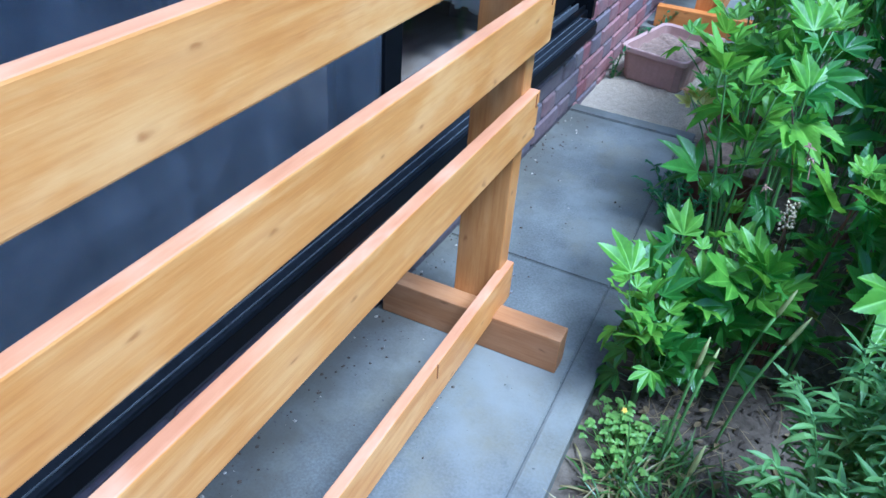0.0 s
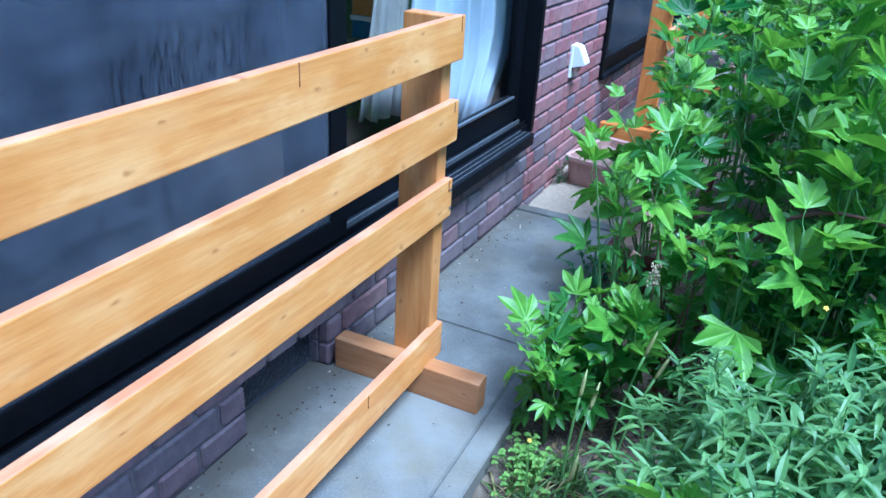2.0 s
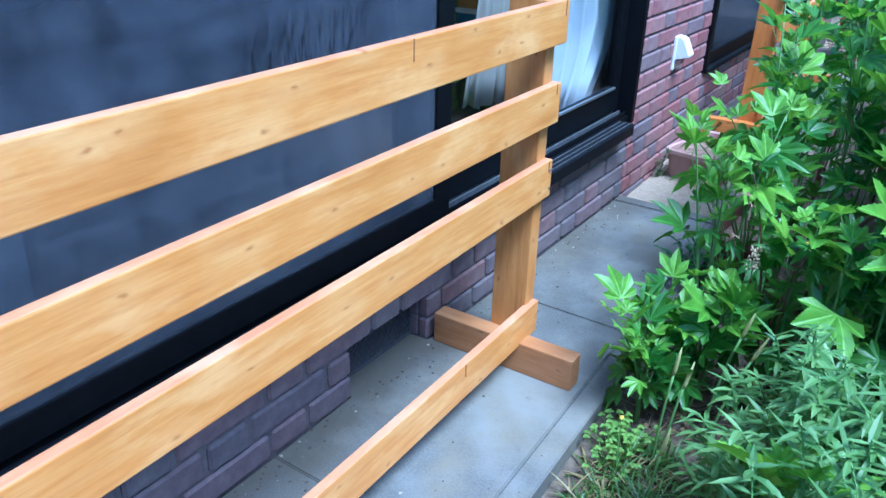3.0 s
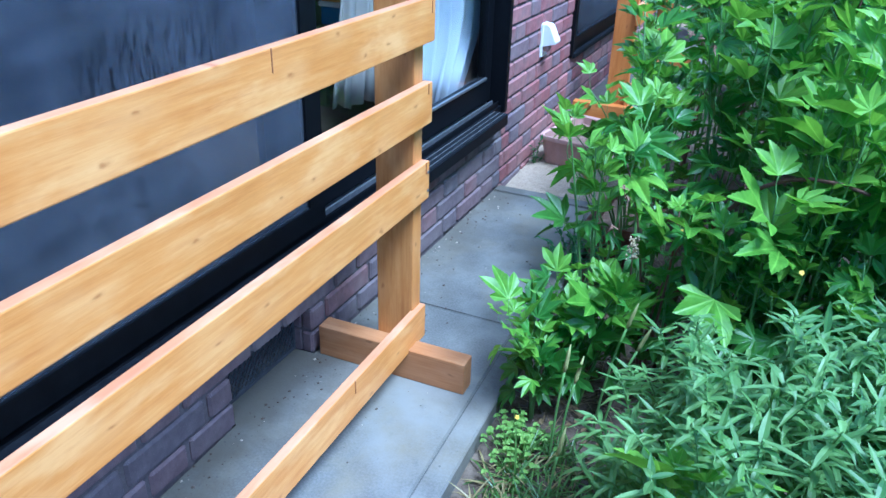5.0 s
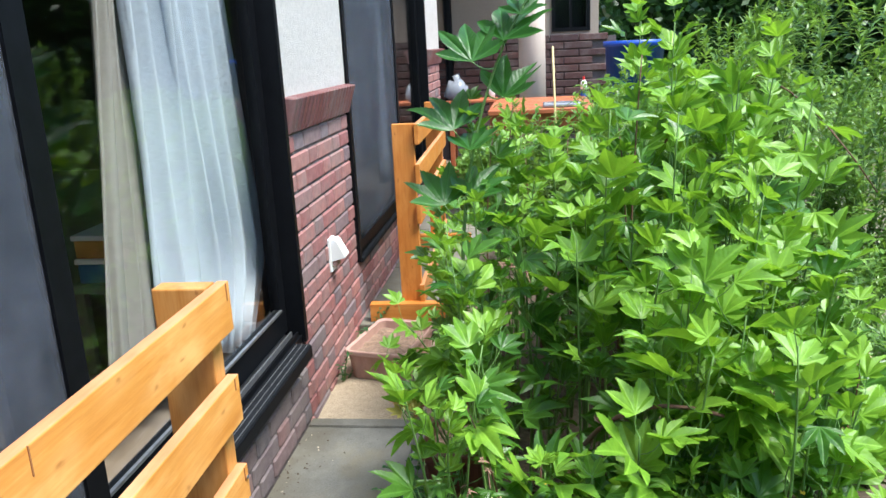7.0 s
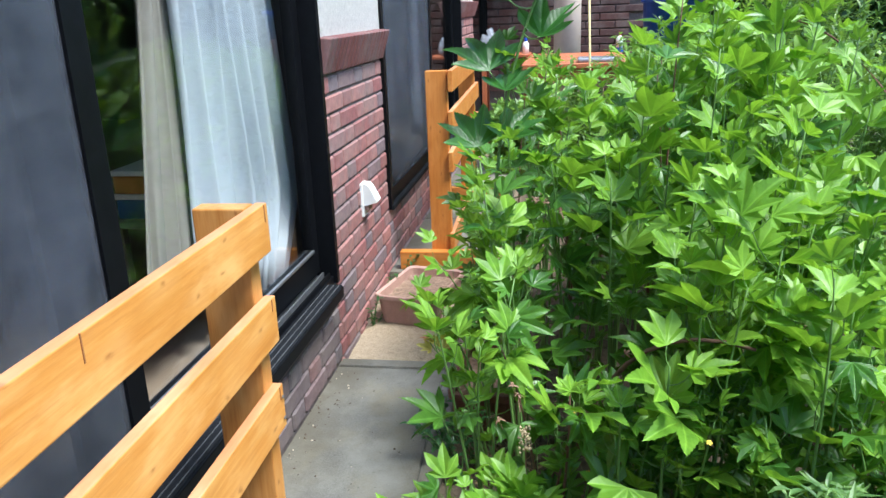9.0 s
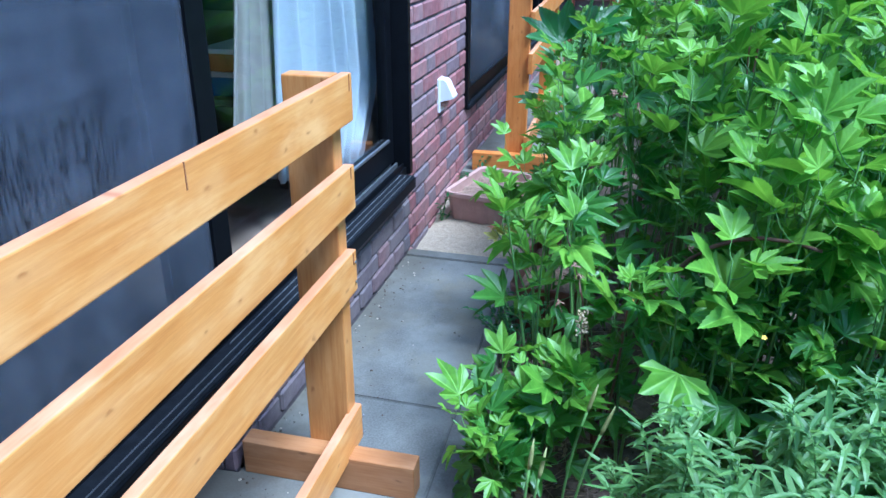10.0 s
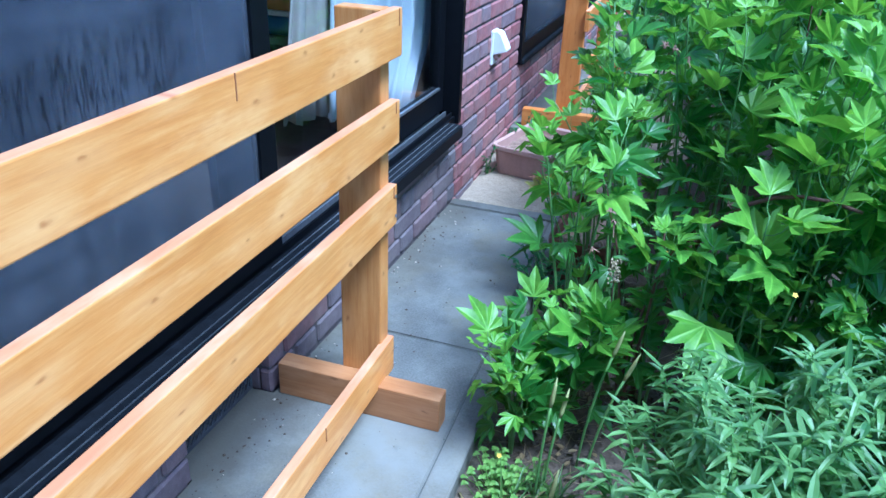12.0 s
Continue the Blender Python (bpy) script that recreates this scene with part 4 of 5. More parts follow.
def tall_stem():
    """One strong stem with a few broad dark leaves on long stalks, their lobes turned up."""
    s = thing("tall_leafy_stem", (0.32, 1.0, SOIL), "single tall green stem with large dark lobed leaves", "shrub", BED)
    line = bezier((0, 0, -0.02), (-0.11, 0, 0.95), (0.19, 0, 1.39), 14)
    part("stem", tube(line, [0.0075 - 0.00035 * k for k in range(15)], 7), STEM, s, smooth=True)
    # share of the height, foot of the blade, heading, lift, roll, length
    for f, foot, az, lift, roll, size in ((0.80, (0.026, -0.03, 1.213), 108, 58, -10, 0.18), (0.86, (0.112, -0.02, 1.266), 48, 44, 14, 0.185), (0.74, (0.108, -0.03, 1.116), 40, 40, 14, 0.175),
                                          (0.62, (-0.032, -0.03, 1.03), 130, 50, -14, 0.18), (0.58, (0.014, -0.06, 0.978), 62, 34, 0, 0.14), (0.46, (-0.067, -0.03, 0.818), 134, 44, -12, 0.17),
                                          (0.50, (0.012, -0.05, 0.844), 46, 40, 12, 0.17), (0.96, (0.16, -0.02, 1.33), 75, 45, 0, 0.12), (0.99, (0.185, 0.0, 1.39), 250, 60, 0, 0.07),
                                          (0.4, (0.05, 0.03, 0.66), 20, 30, 0, 0.14), (0.36, (-0.05, -0.06, 0.58), 200, 10, 5, 0.12), (0.33, (0.04, -0.06, 0.52), 300, 15, 0, 0.12)):
        i = min(13, int(f * 14))
        p = line[i].lerp(line[i + 1], f * 14 - i)
        q = Vector(foot)
        part("leaf", lobed_leaf(rng.randrange(60, 90), broad=True), LEAF_BROAD, s, m=leaf_pose(q, az, -lift, roll, size * 0.86), smooth=True)
        part("leaf_stalk", tube(bezier(p, (p + q) / 2 + Vector((0, 0, -0.02)), q, 4), [0.0028, 0.0025, 0.0022, 0.002, 0.0018], 5), STEM, s, smooth=True)


tall_stem()
shrub((0.20, 1.45, SOIL), [(0.17, 1.28, 0.48), (0.2, 1.36, 0.66), (0.2, 1.62, 0.72), (0.22, 1.2, 0.4)], rng, "green shrub with lobed leaves leaning over the planter", BED, leaf=0.08, step=0.04, start=0.35, odd=0.05)
shrub((0.3, 1.15, SOIL), [(0.24, 1.05, 0.5), (0.2, 1.2, 0.56), (0.25, 0.98, 0.36)], rng, "green shrub with lobed leaves spreading over the slab end", BED, leaf=0.078, step=0.034, start=0.3, young=0.5, odd=0.0)
shrub((0.3, 0.72, SOIL), [(0.25, 0.6, 0.42), (0.24, 0.78, 0.46), (0.3, 0.5, 0.44), (0.26, 0.9, 0.4)], rng, "green shrub with lobed leaves spreading over the slab edge", BED, leaf=0.074, step=0.034, start=0.6, young=0.45, odd=0.0)
shrub((0.3, 0.62, SOIL), [(0.17, 0.54, 0.35), (0.18, 0.58, 0.32)], rng, "withered shoot with rusty pink leaves at the slab edge", BED, leaf=0.085, step=0.08, start=0.85, odd=1.0, name="withered_shoot")
shrub((0.29, 0.8, SOIL), [(0.10, 0.72, 0.40), (0.17, 0.66, 0.53), (0.19, 0.5, 0.36)], rng, "young shoot with bright lobed leaves leaning over the paving", BED, leaf=0.078, step=0.034, start=0.6, young=0.6, odd=0.0)
shrub((0.34, 0.22, SOIL), [(0.26, 0.12, 0.60), (0.31, 0.17, 0.54), (0.35, 0.08, 0.56), (0.40, 0.28, 0.62)], rng, "young shoot with bright lobed leaves leaning out of the bed", BED, leaf=0.082, step=0.04, start=0.5, young=0.4, odd=0.0)
# low front of the mass above the narrow-leaved plants
for k in range(9):
    bx, by = 0.62 + 0.075 * k + rng.uniform(-0.03, 0.03), 0.13 + rng.uniform(-0.05, 0.05)
    tips = [(bx + rng.uniform(-0.09, 0.09), by - rng.uniform(0.0, 0.1), rng.uniform(0.2, 0.46)) for n in range(4)]
    shrub((bx, by, SOIL), tips, rng, LABEL, BED, leaf=0.074, step=0.036, start=0.3, young=0.12, odd=0.002)
# low clumps at the edge of the paving
for (x, y), tips in (((0.28, -0.03), [(0.225, -0.13, 0.25), (0.21, 0.02, 0.2), (0.29, -0.1, 0.21), (0.33, 0.0, 0.2), (0.28, 0.1, 0.23), (0.32, -0.12, 0.13)]),
                     ((0.36, 0.06), [(0.32, 0.06, 0.26), (0.42, 0.04, 0.28), (0.38, 0.12, 0.24), (0.46, -0.02, 0.28)])):
    shrub((x, y, SOIL), tips, rng, "low clump of bright toothed leaves beside the paving", BED, leaf=0.068, step=0.019, start=0.22, young=0.4, odd=0.0, name="leafy_clump")
shrub((0.64, -0.56, SOIL), [(0.63, -0.58, 0.37), (0.67, -0.61, 0.38)], rng, "young shoot with pale green lobed leaves", BED, leaf=0.082, step=0.05, start=0.7, young=1.0, odd=0.0)


def add_blade(bm, p, d, up, length, width, curl=0.15, rows=3):
    """A narrow pointed leaf with a folded midrib."""
    d = d.normalized()
    w = d.cross(up)
    w = w.normalized() if w.length > 1e-4 else Vector((1, 0, 0))
    n = w.cross(d)
    mids, ls, rs = [], [], []
    for k in range(rows + 1):
        f = k / rows
        c = p + d * (length * f) - Vector((0, 0, 1)) * (curl * length * f * f)
        h = width * 0.5 * math.sin(math.pi * min(1.0, 0.12 + 0.88 * f)) if k < rows else 0.0
        mids.append(bm.verts.new(c))
        if k < rows:
            ls.append(bm.verts.new(c + w * h + n * h * 0.35))
            rs.append(bm.verts.new(c - w * h + n * h * 0.35))
    for k in range(rows - 1):
        bm.faces.new((mids[k], mids[k + 1], ls[k + 1], ls[k]))
        bm.faces.new((mids[k + 1], mids[k], rs[k], rs[k + 1]))
    bm.faces.new((mids[rows - 1], mids[rows], ls[rows - 1]))
    bm.faces.new((mids[rows], mids[rows - 1], rs[rows - 1]))


def narrow_plant(base, tips, rng, mat, label, leaf, width, step, name="narrow_leaved_plant", start=0.35, group="narrow-leaved plants in the bed", bend=0.25, along=1.1):
    s = thing(name, base, label, "plant", group)
    stems, crown = bmesh.new(), bmesh.new()
    for tip in tips:
        d = Vector(tip) - Vector(base)
        line = bezier((0, 0, -0.02), Vector((d.x * 0.3, d.y * 0.3, d.z * 0.8)), d, 8)
        add_tube(stems, line, [0.003 - 0.002 * k / 8 for k in range(9)], 4)
        length = sum((q - p).length for p, q in zip(line, line[1:]))
        turn = rng.uniform(0, 360)
        for k in range(max(3, int(length * (1 - start) / step))):
            f = start + (1 - start) * (k + rng.random()) / max(3, int(length * (1 - start) / step))
            f = min(f, 0.999)
            i = min(7, int(f * 8))
            p = line[i].lerp(line[i + 1], f * 8 - i)
            turn += 137.5 + rng.uniform(-30, 30)
            ax = (line[i + 1] - line[i]).normalized()
            out = Vector((math.cos(radians(turn)), math.sin(radians(turn)), 0))
            d2 = out * rng.uniform(0.4, 1.2) + ax * rng.uniform(-0.1, along)
            add_blade(crown, p, d2, Vector((0, 0, 1)), leaf * rng.uniform(0.6, 1.15), width * rng.uniform(0.7, 1.2), rng.uniform(-0.2, bend + 0.3))
    part("stem", stems, STEM, s, smooth=True)
    tagged(part("foliage", crown, mat, s), kind="stuff")
    return s


# blue-green mass with willow-like leaves in the front of the bed
for gx in range(7):
    for gy in range(6):
        bx, by = 0.58 + 0.11 * gx + rng.uniform(-0.03, 0.03), -0.88 + 0.125 * gy + rng.uniform(-0.04, 0.04)
        if (bx < 0.66 and by < -0.5) or (bx > 0.95 and by < -0.75):
            continue
        tips = []
        for n in range(10):
            tx, ty = bx + rng.uniform(-0.12, 0.09), by + rng.uniform(-0.11, 0.11)
            tips.append((tx, ty, (0.30 + 0.2 * min(1.0, max(0.0, (tx - 0.42) / 0.25))) * rng.uniform(0.66, 1.05)))
        narrow_plant((bx, by, SOIL), tips, rng, BLUE_GREEN, "bushy plant with narrow blue-green willow-like leaves", 0.05, 0.0098, 0.0085, start=0.3, bend=0.55, along=0.75)

# low fine-leaved growth at the outer side of the bed
for k in range(20):
    by = rng.uniform(0.45, 2.0)
    bx = 1.2 + 0.12 * by + rng.uniform(0.0, 0.4)
    tips = [(bx + rng.uniform(-0.2, 0.2), by + rng.uniform(-0.2, 0.2), rng.uniform(0.18, 0.45) + 0.22 * min(1.0, by / 1.6)) for n in range(7)]
    narrow_plant((bx, by, SOIL), tips, rng, FINE_GREEN, "low bush with fine light green leaves beside the grass", 0.05, 0.013, 0.011, "fine_leaved_bush", 0.12, "fine-leaved bushes behind the shrubs")
# airy fine-leaved bushes at the back and side of the bed
for k in range(32):
    by = rng.uniform(1.35, 3.3)
    bx = 0.95 + 0.28 * (by - 1.35) + rng.uniform(0.0, 0.44)
    tips = []
    for n in range(7):
        tx, ty = bx + rng.uniform(-0.4, 0.34), by + rng.uniform(-0.4, 0.4)
        tips.append((tx, ty, rng.uniform(0.45, 0.98 + 0.5 * min(1.0, max(0.0, (tx - 0.95 - 0.3 * (ty - 1.35)) / 0.3)))))
    narrow_plant((bx, by, SOIL), tips, rng, FINE_GREEN, "airy bush with fine light green leaves", 0.06, 0.014, 0.010, "fine_leaved_bush", 0.12, "fine-leaved bushes behind the shrubs")
for k in range(14):
    bx, by = rng.uniform(1.35, 2.2), rng.uniform(1.7, 3.0)
    tips = [(bx + rng.uniform(-0.3, 0.3), by + rng.uniform(-0.3, 0.3), rng.uniform(0.6, 1.32)) for n in range(8)]
    narrow_plant((bx, by, SOIL), tips, rng, FINE_GREEN, "airy bush with fine light green leaves", 0.06, 0.016, 0.010, "fine_leaved_bush", 0.12, "fine-leaved bushes behind the shrubs")
for k in range(16):
    bx, by = rng.uniform(0.35, 1.3), rng.uniform(2.2, 3.6)
    tips = [(bx + rng.uniform(-0.2, 0.2), by + rng.uniform(-0.2, 0.2), rng.uniform(0.45, 0.92)) for n in range(6)]
    narrow_plant((bx, by, SOIL), tips, rng, FINE_GREEN, "bush with small green leaves at the back of the bed", 0.055, 0.02, 0.016, "fine_leaved_bush", 0.15, "fine-leaved bushes behind the shrubs")


for bx, by in ((0.95, 3.0), (1.1, 3.4), (1.25, 2.8), (1.3, 3.6), (1.05, 3.9), (0.8, 3.6)):
    tips = [(bx + rng.uniform(-0.2, 0.2), by + rng.uniform(-0.2, 0.2), rng.uniform(0.6, 1.08)) for n in range(7)]
    narrow_plant((bx, by, SOIL), tips, rng, FINE_GREEN, "bush with small green leaves at the back of the bed", 0.055, 0.02, 0.016, "fine_leaved_bush", 0.15, "fine-leaved bushes behind the shrubs")


def grass_tuft(base, n, height, rng, mat, label):
    bm = bmesh.new()
    for k in range(n):
        a, lean = rng.uniform(0, 2 * math.pi), rng.uniform(0.2, 1.6)
        p = Vector((rng.uniform(-0.03, 0.03), rng.uniform(-0.03, 0.03), 0))
        add_blade(bm, p, Vector((math.cos(a) * lean, math.sin(a) * lean, 1)), Vector((0, 0, 1)), height * rng.uniform(0.5, 1.2), 0.0045, rng.uniform(0.2, 0.8), 4)
    ob = new("grass_tuft", mesh_of("grass_tuft", bm, mat))
    ob.location = base
    return tagged(ob, label, "grass", "grass tufts on the soil", "stuff")


for k in range(30):
    x, y = rng.uniform(0.28, 0.62), rng.uniform(-0.7, -0.08)
    grass_tuft((x, y, SOIL), 14, 0.11, rng, STRAW if rng.random() < 0.3 else GRASS, "thin tuft of grass with dry blades on the soil")

# straw and dead leaves lying on the soil
LITTER = leaf_material("dead_leaf_litter", (0.1, 0.065, 0.035), (0.38, 0.28, 0.14), (0.3, 0.22, 0.09), island=True)
bm = bmesh.new()
for k in range(900):
    x, y = 0.262 + abs(rng.gauss(0, 0.2)), rng.uniform(-0.95, 1.0)
    a = rng.uniform(0, 2 * math.pi)
    long_ = rng.random() < 0.6
    add_blade(bm, Vector((x, y, SOIL + rng.uniform(0.004, 0.012))), Vector((math.cos(a), math.sin(a), rng.uniform(-0.02, 0.15))), Vector((0, 0, 1)), rng.uniform(0.03, 0.11) if long_ else rng.uniform(0.012, 0.03), 0.0022 if long_ else 0.011, 0.05, 3)
tagged(new("litter", mesh_of("litter", bm, LITTER)), "dry straw and dead leaf scraps strewn on the soil", "litter", kind="stuff")
GRIT = plain("pale_grit", (0.42, 0.36, 0.28), 0.9, vary=0.4, scale=120)
CRUMB = plain("soil_crumb", (0.075, 0.055, 0.038), 0.95, vary=0.5, scale=90, relief=0.5)
bm = bmesh.new()
for k in range(1600):
    x, y = 0.262 + abs(rng.gauss(0, 0.22)), rng.uniform(-0.95, 0.9)
    r = rng.uniform(0.002, 0.009) * rng.random() + 0.0015
    vs = [bm.verts.new((x + r * dx * rng.uniform(0.7, 1.3), y + r * dy * rng.uniform(0.7, 1.3), SOIL + 0.003 + r * dz * rng.uniform(0.7, 1.2))) for dx, dy, dz in ((1, 0, 0), (0.3, 1, 0.2), (-0.8, 0.6, 0), (-0.8, -0.6, 0.1), (0.3, -1, 0), (0, 0, 1.1))]
    for a in range(5):
        bm.faces.new((vs[a], vs[(a + 1) % 5], vs[5]))
tagged(new("soil_crumbs", mesh_of("soil_crumbs", bm, CRUMB)), "loose dark soil crumbs along the slab edge", "soil", kind="stuff")
# dirt and grit lying on the slabs, thickest along the foot of the wall
for label_, mat_, count in (("dark dirt crumbs scattered on the concrete slabs", CRUMB, 480), ("pale grit scattered on the concrete slabs", GRIT, 110)):
    bm = bmesh.new()
    for k in range(count):
        x, y = (WALL + 0.004 + abs(rng.gauss(0, 0.05)) if rng.random() < 0.84 else rng.uniform(-0.24, 0.13)), rng.uniform(-1.4, 1.05)
        r = 0.0009 + 0.0034 * rng.random() ** 3
        if x > WALL + 0.26 and abs(y) < 0.1:
            continue
        vs = [bm.verts.new((x + r * dx * rng.uniform(0.7, 1.3), y + r * dy * rng.uniform(0.7, 1.3), 0.0006 + r * dz)) for dx, dy, dz in ((1, 0, 0), (0.3, 1, 0), (-0.8, 0.6, 0), (-0.8, -0.6, 0), (0.3, -1, 0), (0, 0, 0.9))]
        for a in range(5):
            bm.faces.new((vs[a], vs[(a + 1) % 5], vs[5]))
    tagged(new("slab_dirt", mesh_of("slab_dirt", bm, mat_)), label_, "dirt", kind="stuff")
for k in range(34):
    x, y = rng.uniform(0.268, 0.36), rng.uniform(-1.0, -0.22)
    grass_tuft((x, y, SOIL), 10, 0.1, rng, STRAW if rng.random() < 0.25 else GRASS, "thin tuft of grass with dry blades on the soil")
for k in range(26):
    x, y = 0.27 + abs(rng.gauss(0, 0.12)), rng.uniform(-0.8, -0.12)
    grass_tuft((x, y, SOIL), 11, 0.085, rng, STRAW if rng.random() < 0.35 else GRASS, "thin tuft of grass with dry blades on the soil")

# long arching grass at the edge of the paving
for k in range(34):
    grass_tuft((rng.uniform(0.27, 0.56), rng.uniform(-0.85, -0.14), SOIL), 10, 0.17, rng, GRASS, "long arching blades of grass beside the paving")


def bud_spike(base, tip, label="slender green stalk with a pale pointed bud"):
    s_ = thing("bud_stalk", base, label, "plant", "bud stalks in the bed")
    d = Vector(tip) - Vector(base)
    line = bezier((0, 0, -0.02), Vector((d.x * 0.2, d.y * 0.2, d.z * 0.6)), d, 6)
    part("stem", tube(line, 0.0028, 6), STEM, s_, smooth=True)
    up = (line[-1] - line[-2]).normalized()
    part("bud", tube([line[-1] - up * 0.005, line[-1] + up * 0.01, line[-1] + up * 0.035, line[-1] + up * 0.062], [0.0026, 0.0044, 0.004, 0.001], 7), BUD, s_, "pale green tapering bud", smooth=True)


BUD = plain("pale_bud", (0.28, 0.29, 0.10), 0.6, vary=0.25, scale=60)
for base, tip in (((0.42, -0.02), (0.46, -0.02, 0.24)), ((0.44, -0.06), (0.49, -0.03, 0.2)), ((0.36, -0.15), (0.37, -0.14, 0.18)), ((0.40, -0.3), (0.41, -0.29, 0.1)), ((0.37, -0.12), (0.385, -0.1, 0.13))):
    bud_spike((*base, SOIL), tip)


def clover(base, rng, n, mat, label):
    """A low plant with round little leaves in threes."""
    bm = bmesh.new()
    for k in range(n):
        p = Vector((rng.gauss(0, 0.028), rng.gauss(0, 0.035), rng.uniform(0.02, 0.075)))
        add_tube(bm, [Vector((p.x * 0.3, p.y * 0.3, 0)), p], 0.0008, 3)
        for m_ in range(3):
            a = m_ * 2.094 + rng.uniform(-0.3, 0.3)
            d = Vector((math.cos(a), math.sin(a), rng.uniform(-0.1, 0.3)))
            add_blade(bm, p, d, Vector((0, 0, 1)), 0.009, 0.009, 0.1, 3)
    ob = new("clover", mesh_of("clover", bm, mat))
    ob.location = base
    return tagged(ob, label, "plant", "low weeds", "stuff")


CLOVER = leaf_material("pale_clover_leaf", (0.17, 0.32, 0.06), (0.32, 0.46, 0.10), (0.3, 0.5, 0.08), island=True)
clover((0.285, -0.15, SOIL), rng, 90, CLOVER, "pale green clover-like weed at the slab edge")
clover((0.31, -0.22, SOIL), rng, 30, CLOVER, "pale green clover-like weed at the slab edge")
WEED = leaf_material("weed_leaf", (0.025, 0.09, 0.03), (0.06, 0.17, 0.05), (0.1, 0.3, 0.05), island=True)
for x, y in ((0.17, 0.60), (0.21, 0.52), (0.14, 0.68), (0.24, 0.62)):
    tips = [(x + rng.uniform(-0.1, 0.06), y + rng.uniform(-0.08, 0.08), rng.uniform(0.05, 0.13)) for n in range(5)]
    narrow_plant((x + 0.03, y, SOIL), tips, rng, WEED, "small dark weed spreading over the slab edge", 0.024, 0.014, 0.012, "creeping_weed", 0.1, "low weeds")
for x, y in ((-0.235, 1.5), (-0.24, 1.72), (-0.2, 1.9)):
    tips = [(x + rng.uniform(-0.02, 0.08), y + rng.uniform(-0.08, 0.08), rng.uniform(0.03, 0.14)) for n in range(4)]
    narrow_plant((x, y, SOIL), tips, rng, WEED, "small dark weed at the foot of the brick wall", 0.022, 0.012, 0.014, "creeping_weed", 0.1, "low weeds")


def dried_flower(at, rng):
    bm = bmesh.new()
    for k in range(9):
        a = k * 1.257 + rng.uniform(-0.5, 0.5)
        add_blade(bm, Vector((0, 0, 0)), Vector((math.cos(a), math.sin(a), rng.uniform(-0.6, 1.6))), Vector((0, 0, 1)), rng.uniform(0.006, 0.014), 0.0035, 0.6, 3)
    add_tube(bm, [Vector((0, 0, -0.03)), Vector((0, 0, 0))], 0.001, 4)
    ob = new("dried_flower", mesh_of("dried_flower", bm, DEAD))
    ob.matrix_world = pose(*at, rng.uniform(-60, 60), rng.uniform(-60, 60), 0)
    return tagged(ob, "small dried brown flower head among the leaves", "flower", "dried flowers")


for at in ((0.417, -0.034, 0.543), (0.425, -0.03, 0.525), (0.436, 0.23, 0.41), (0.38, 0.1, 0.40), (0.46, 0.40, 0.75), (0.49, 0.42, 0.73), (0.44, 0.38, 0.76), (0.56, 0.14, 0.42), (0.62, 0.2, 0.5), (1.0, 0.16, 0.6), (0.99, 0.15, 0.57), (0.36, 0.2, 0.35), (0.75, 0.3, 0.62)):
    dried_flower(at, rng)
# a woody branch that shows between the leaves
limb = new("woody_branch", mesh_of("woody_branch", tube(bezier((0.50, 0.27, SOIL), (0.52, 0.22, 0.62), (0.83, 0.09, 0.565), 12), [0.0068 - 0.0003 * k for k in range(13)], 7), BARK, True))
tagged(limb, "dark woody branch showing between the leaves", "branch")


# a long arching cane over the fine-leaved bushes
cane = new("arching_cane", mesh_of("arching_cane", tube(bezier((0.82, 1.55, SOIL), (0.9, 1.5, 1.75), (1.62, 1.44, 0.68), 18), [0.0065 - 0.00025 * k for k in range(19)], 6), BARK, True))
tagged(cane, "long dark cane arching over the fine-leaved bushes", "branch")

SEED = plain("cream_seed", (0.42, 0.33, 0.2), 0.9, vary=0.4, scale=120)
SEED_BROWN = plain("purple_brown_seed", (0.2, 0.075, 0.06), 0.9, vary=0.4, scale=120)
PETAL_WHITE = plain("white_petal", (0.8, 0.8, 0.8), 0.6, vary=0.05)
PETAL_YELLOW = plain("yellow_petal", (0.7, 0.45, 0.03), 0.6, vary=0.15)


def seed_head(tip, mat, length, rng, label):
    """A dry spike of small seeds on a thin stalk."""
    s_ = thing("seed_head", (tip[0], tip[1] + 0.05, SOIL), label, "seed head", "seed heads among the leaves")
    d = Vector((0, -0.05, tip[2] - SOIL))
    part("stem", tube(bezier((0, 0, -0.01), (0, 0, d.z * 0.6), d, 6), 0.0016, 5), STEM_RED, s_, smooth=True)
    bm = bmesh.new()
    for k in range(70):
        f = k / 70
        p = d + Vector((rng.gauss(0, 0.0065), rng.gauss(0, 0.0065), -length * f + length * 0.5))
        r = rng.uniform(0.0018, 0.0042)
        vs = [bm.verts.new(p + Vector(o) * r) for o in ((1, 0, 0), (-0.5, 0.87, 0), (-0.5, -0.87, 0), (0, 0, 1.3), (0, 0, -1.1))]
        for a in range(3):
            bm.faces.new((vs[a], vs[(a + 1) % 3], vs[3]))
            bm.faces.new((vs[(a + 1) % 3], vs[a], vs[4]))
    tagged(part("seed_spike", bm, mat, s_, smooth=True), kind="stuff")


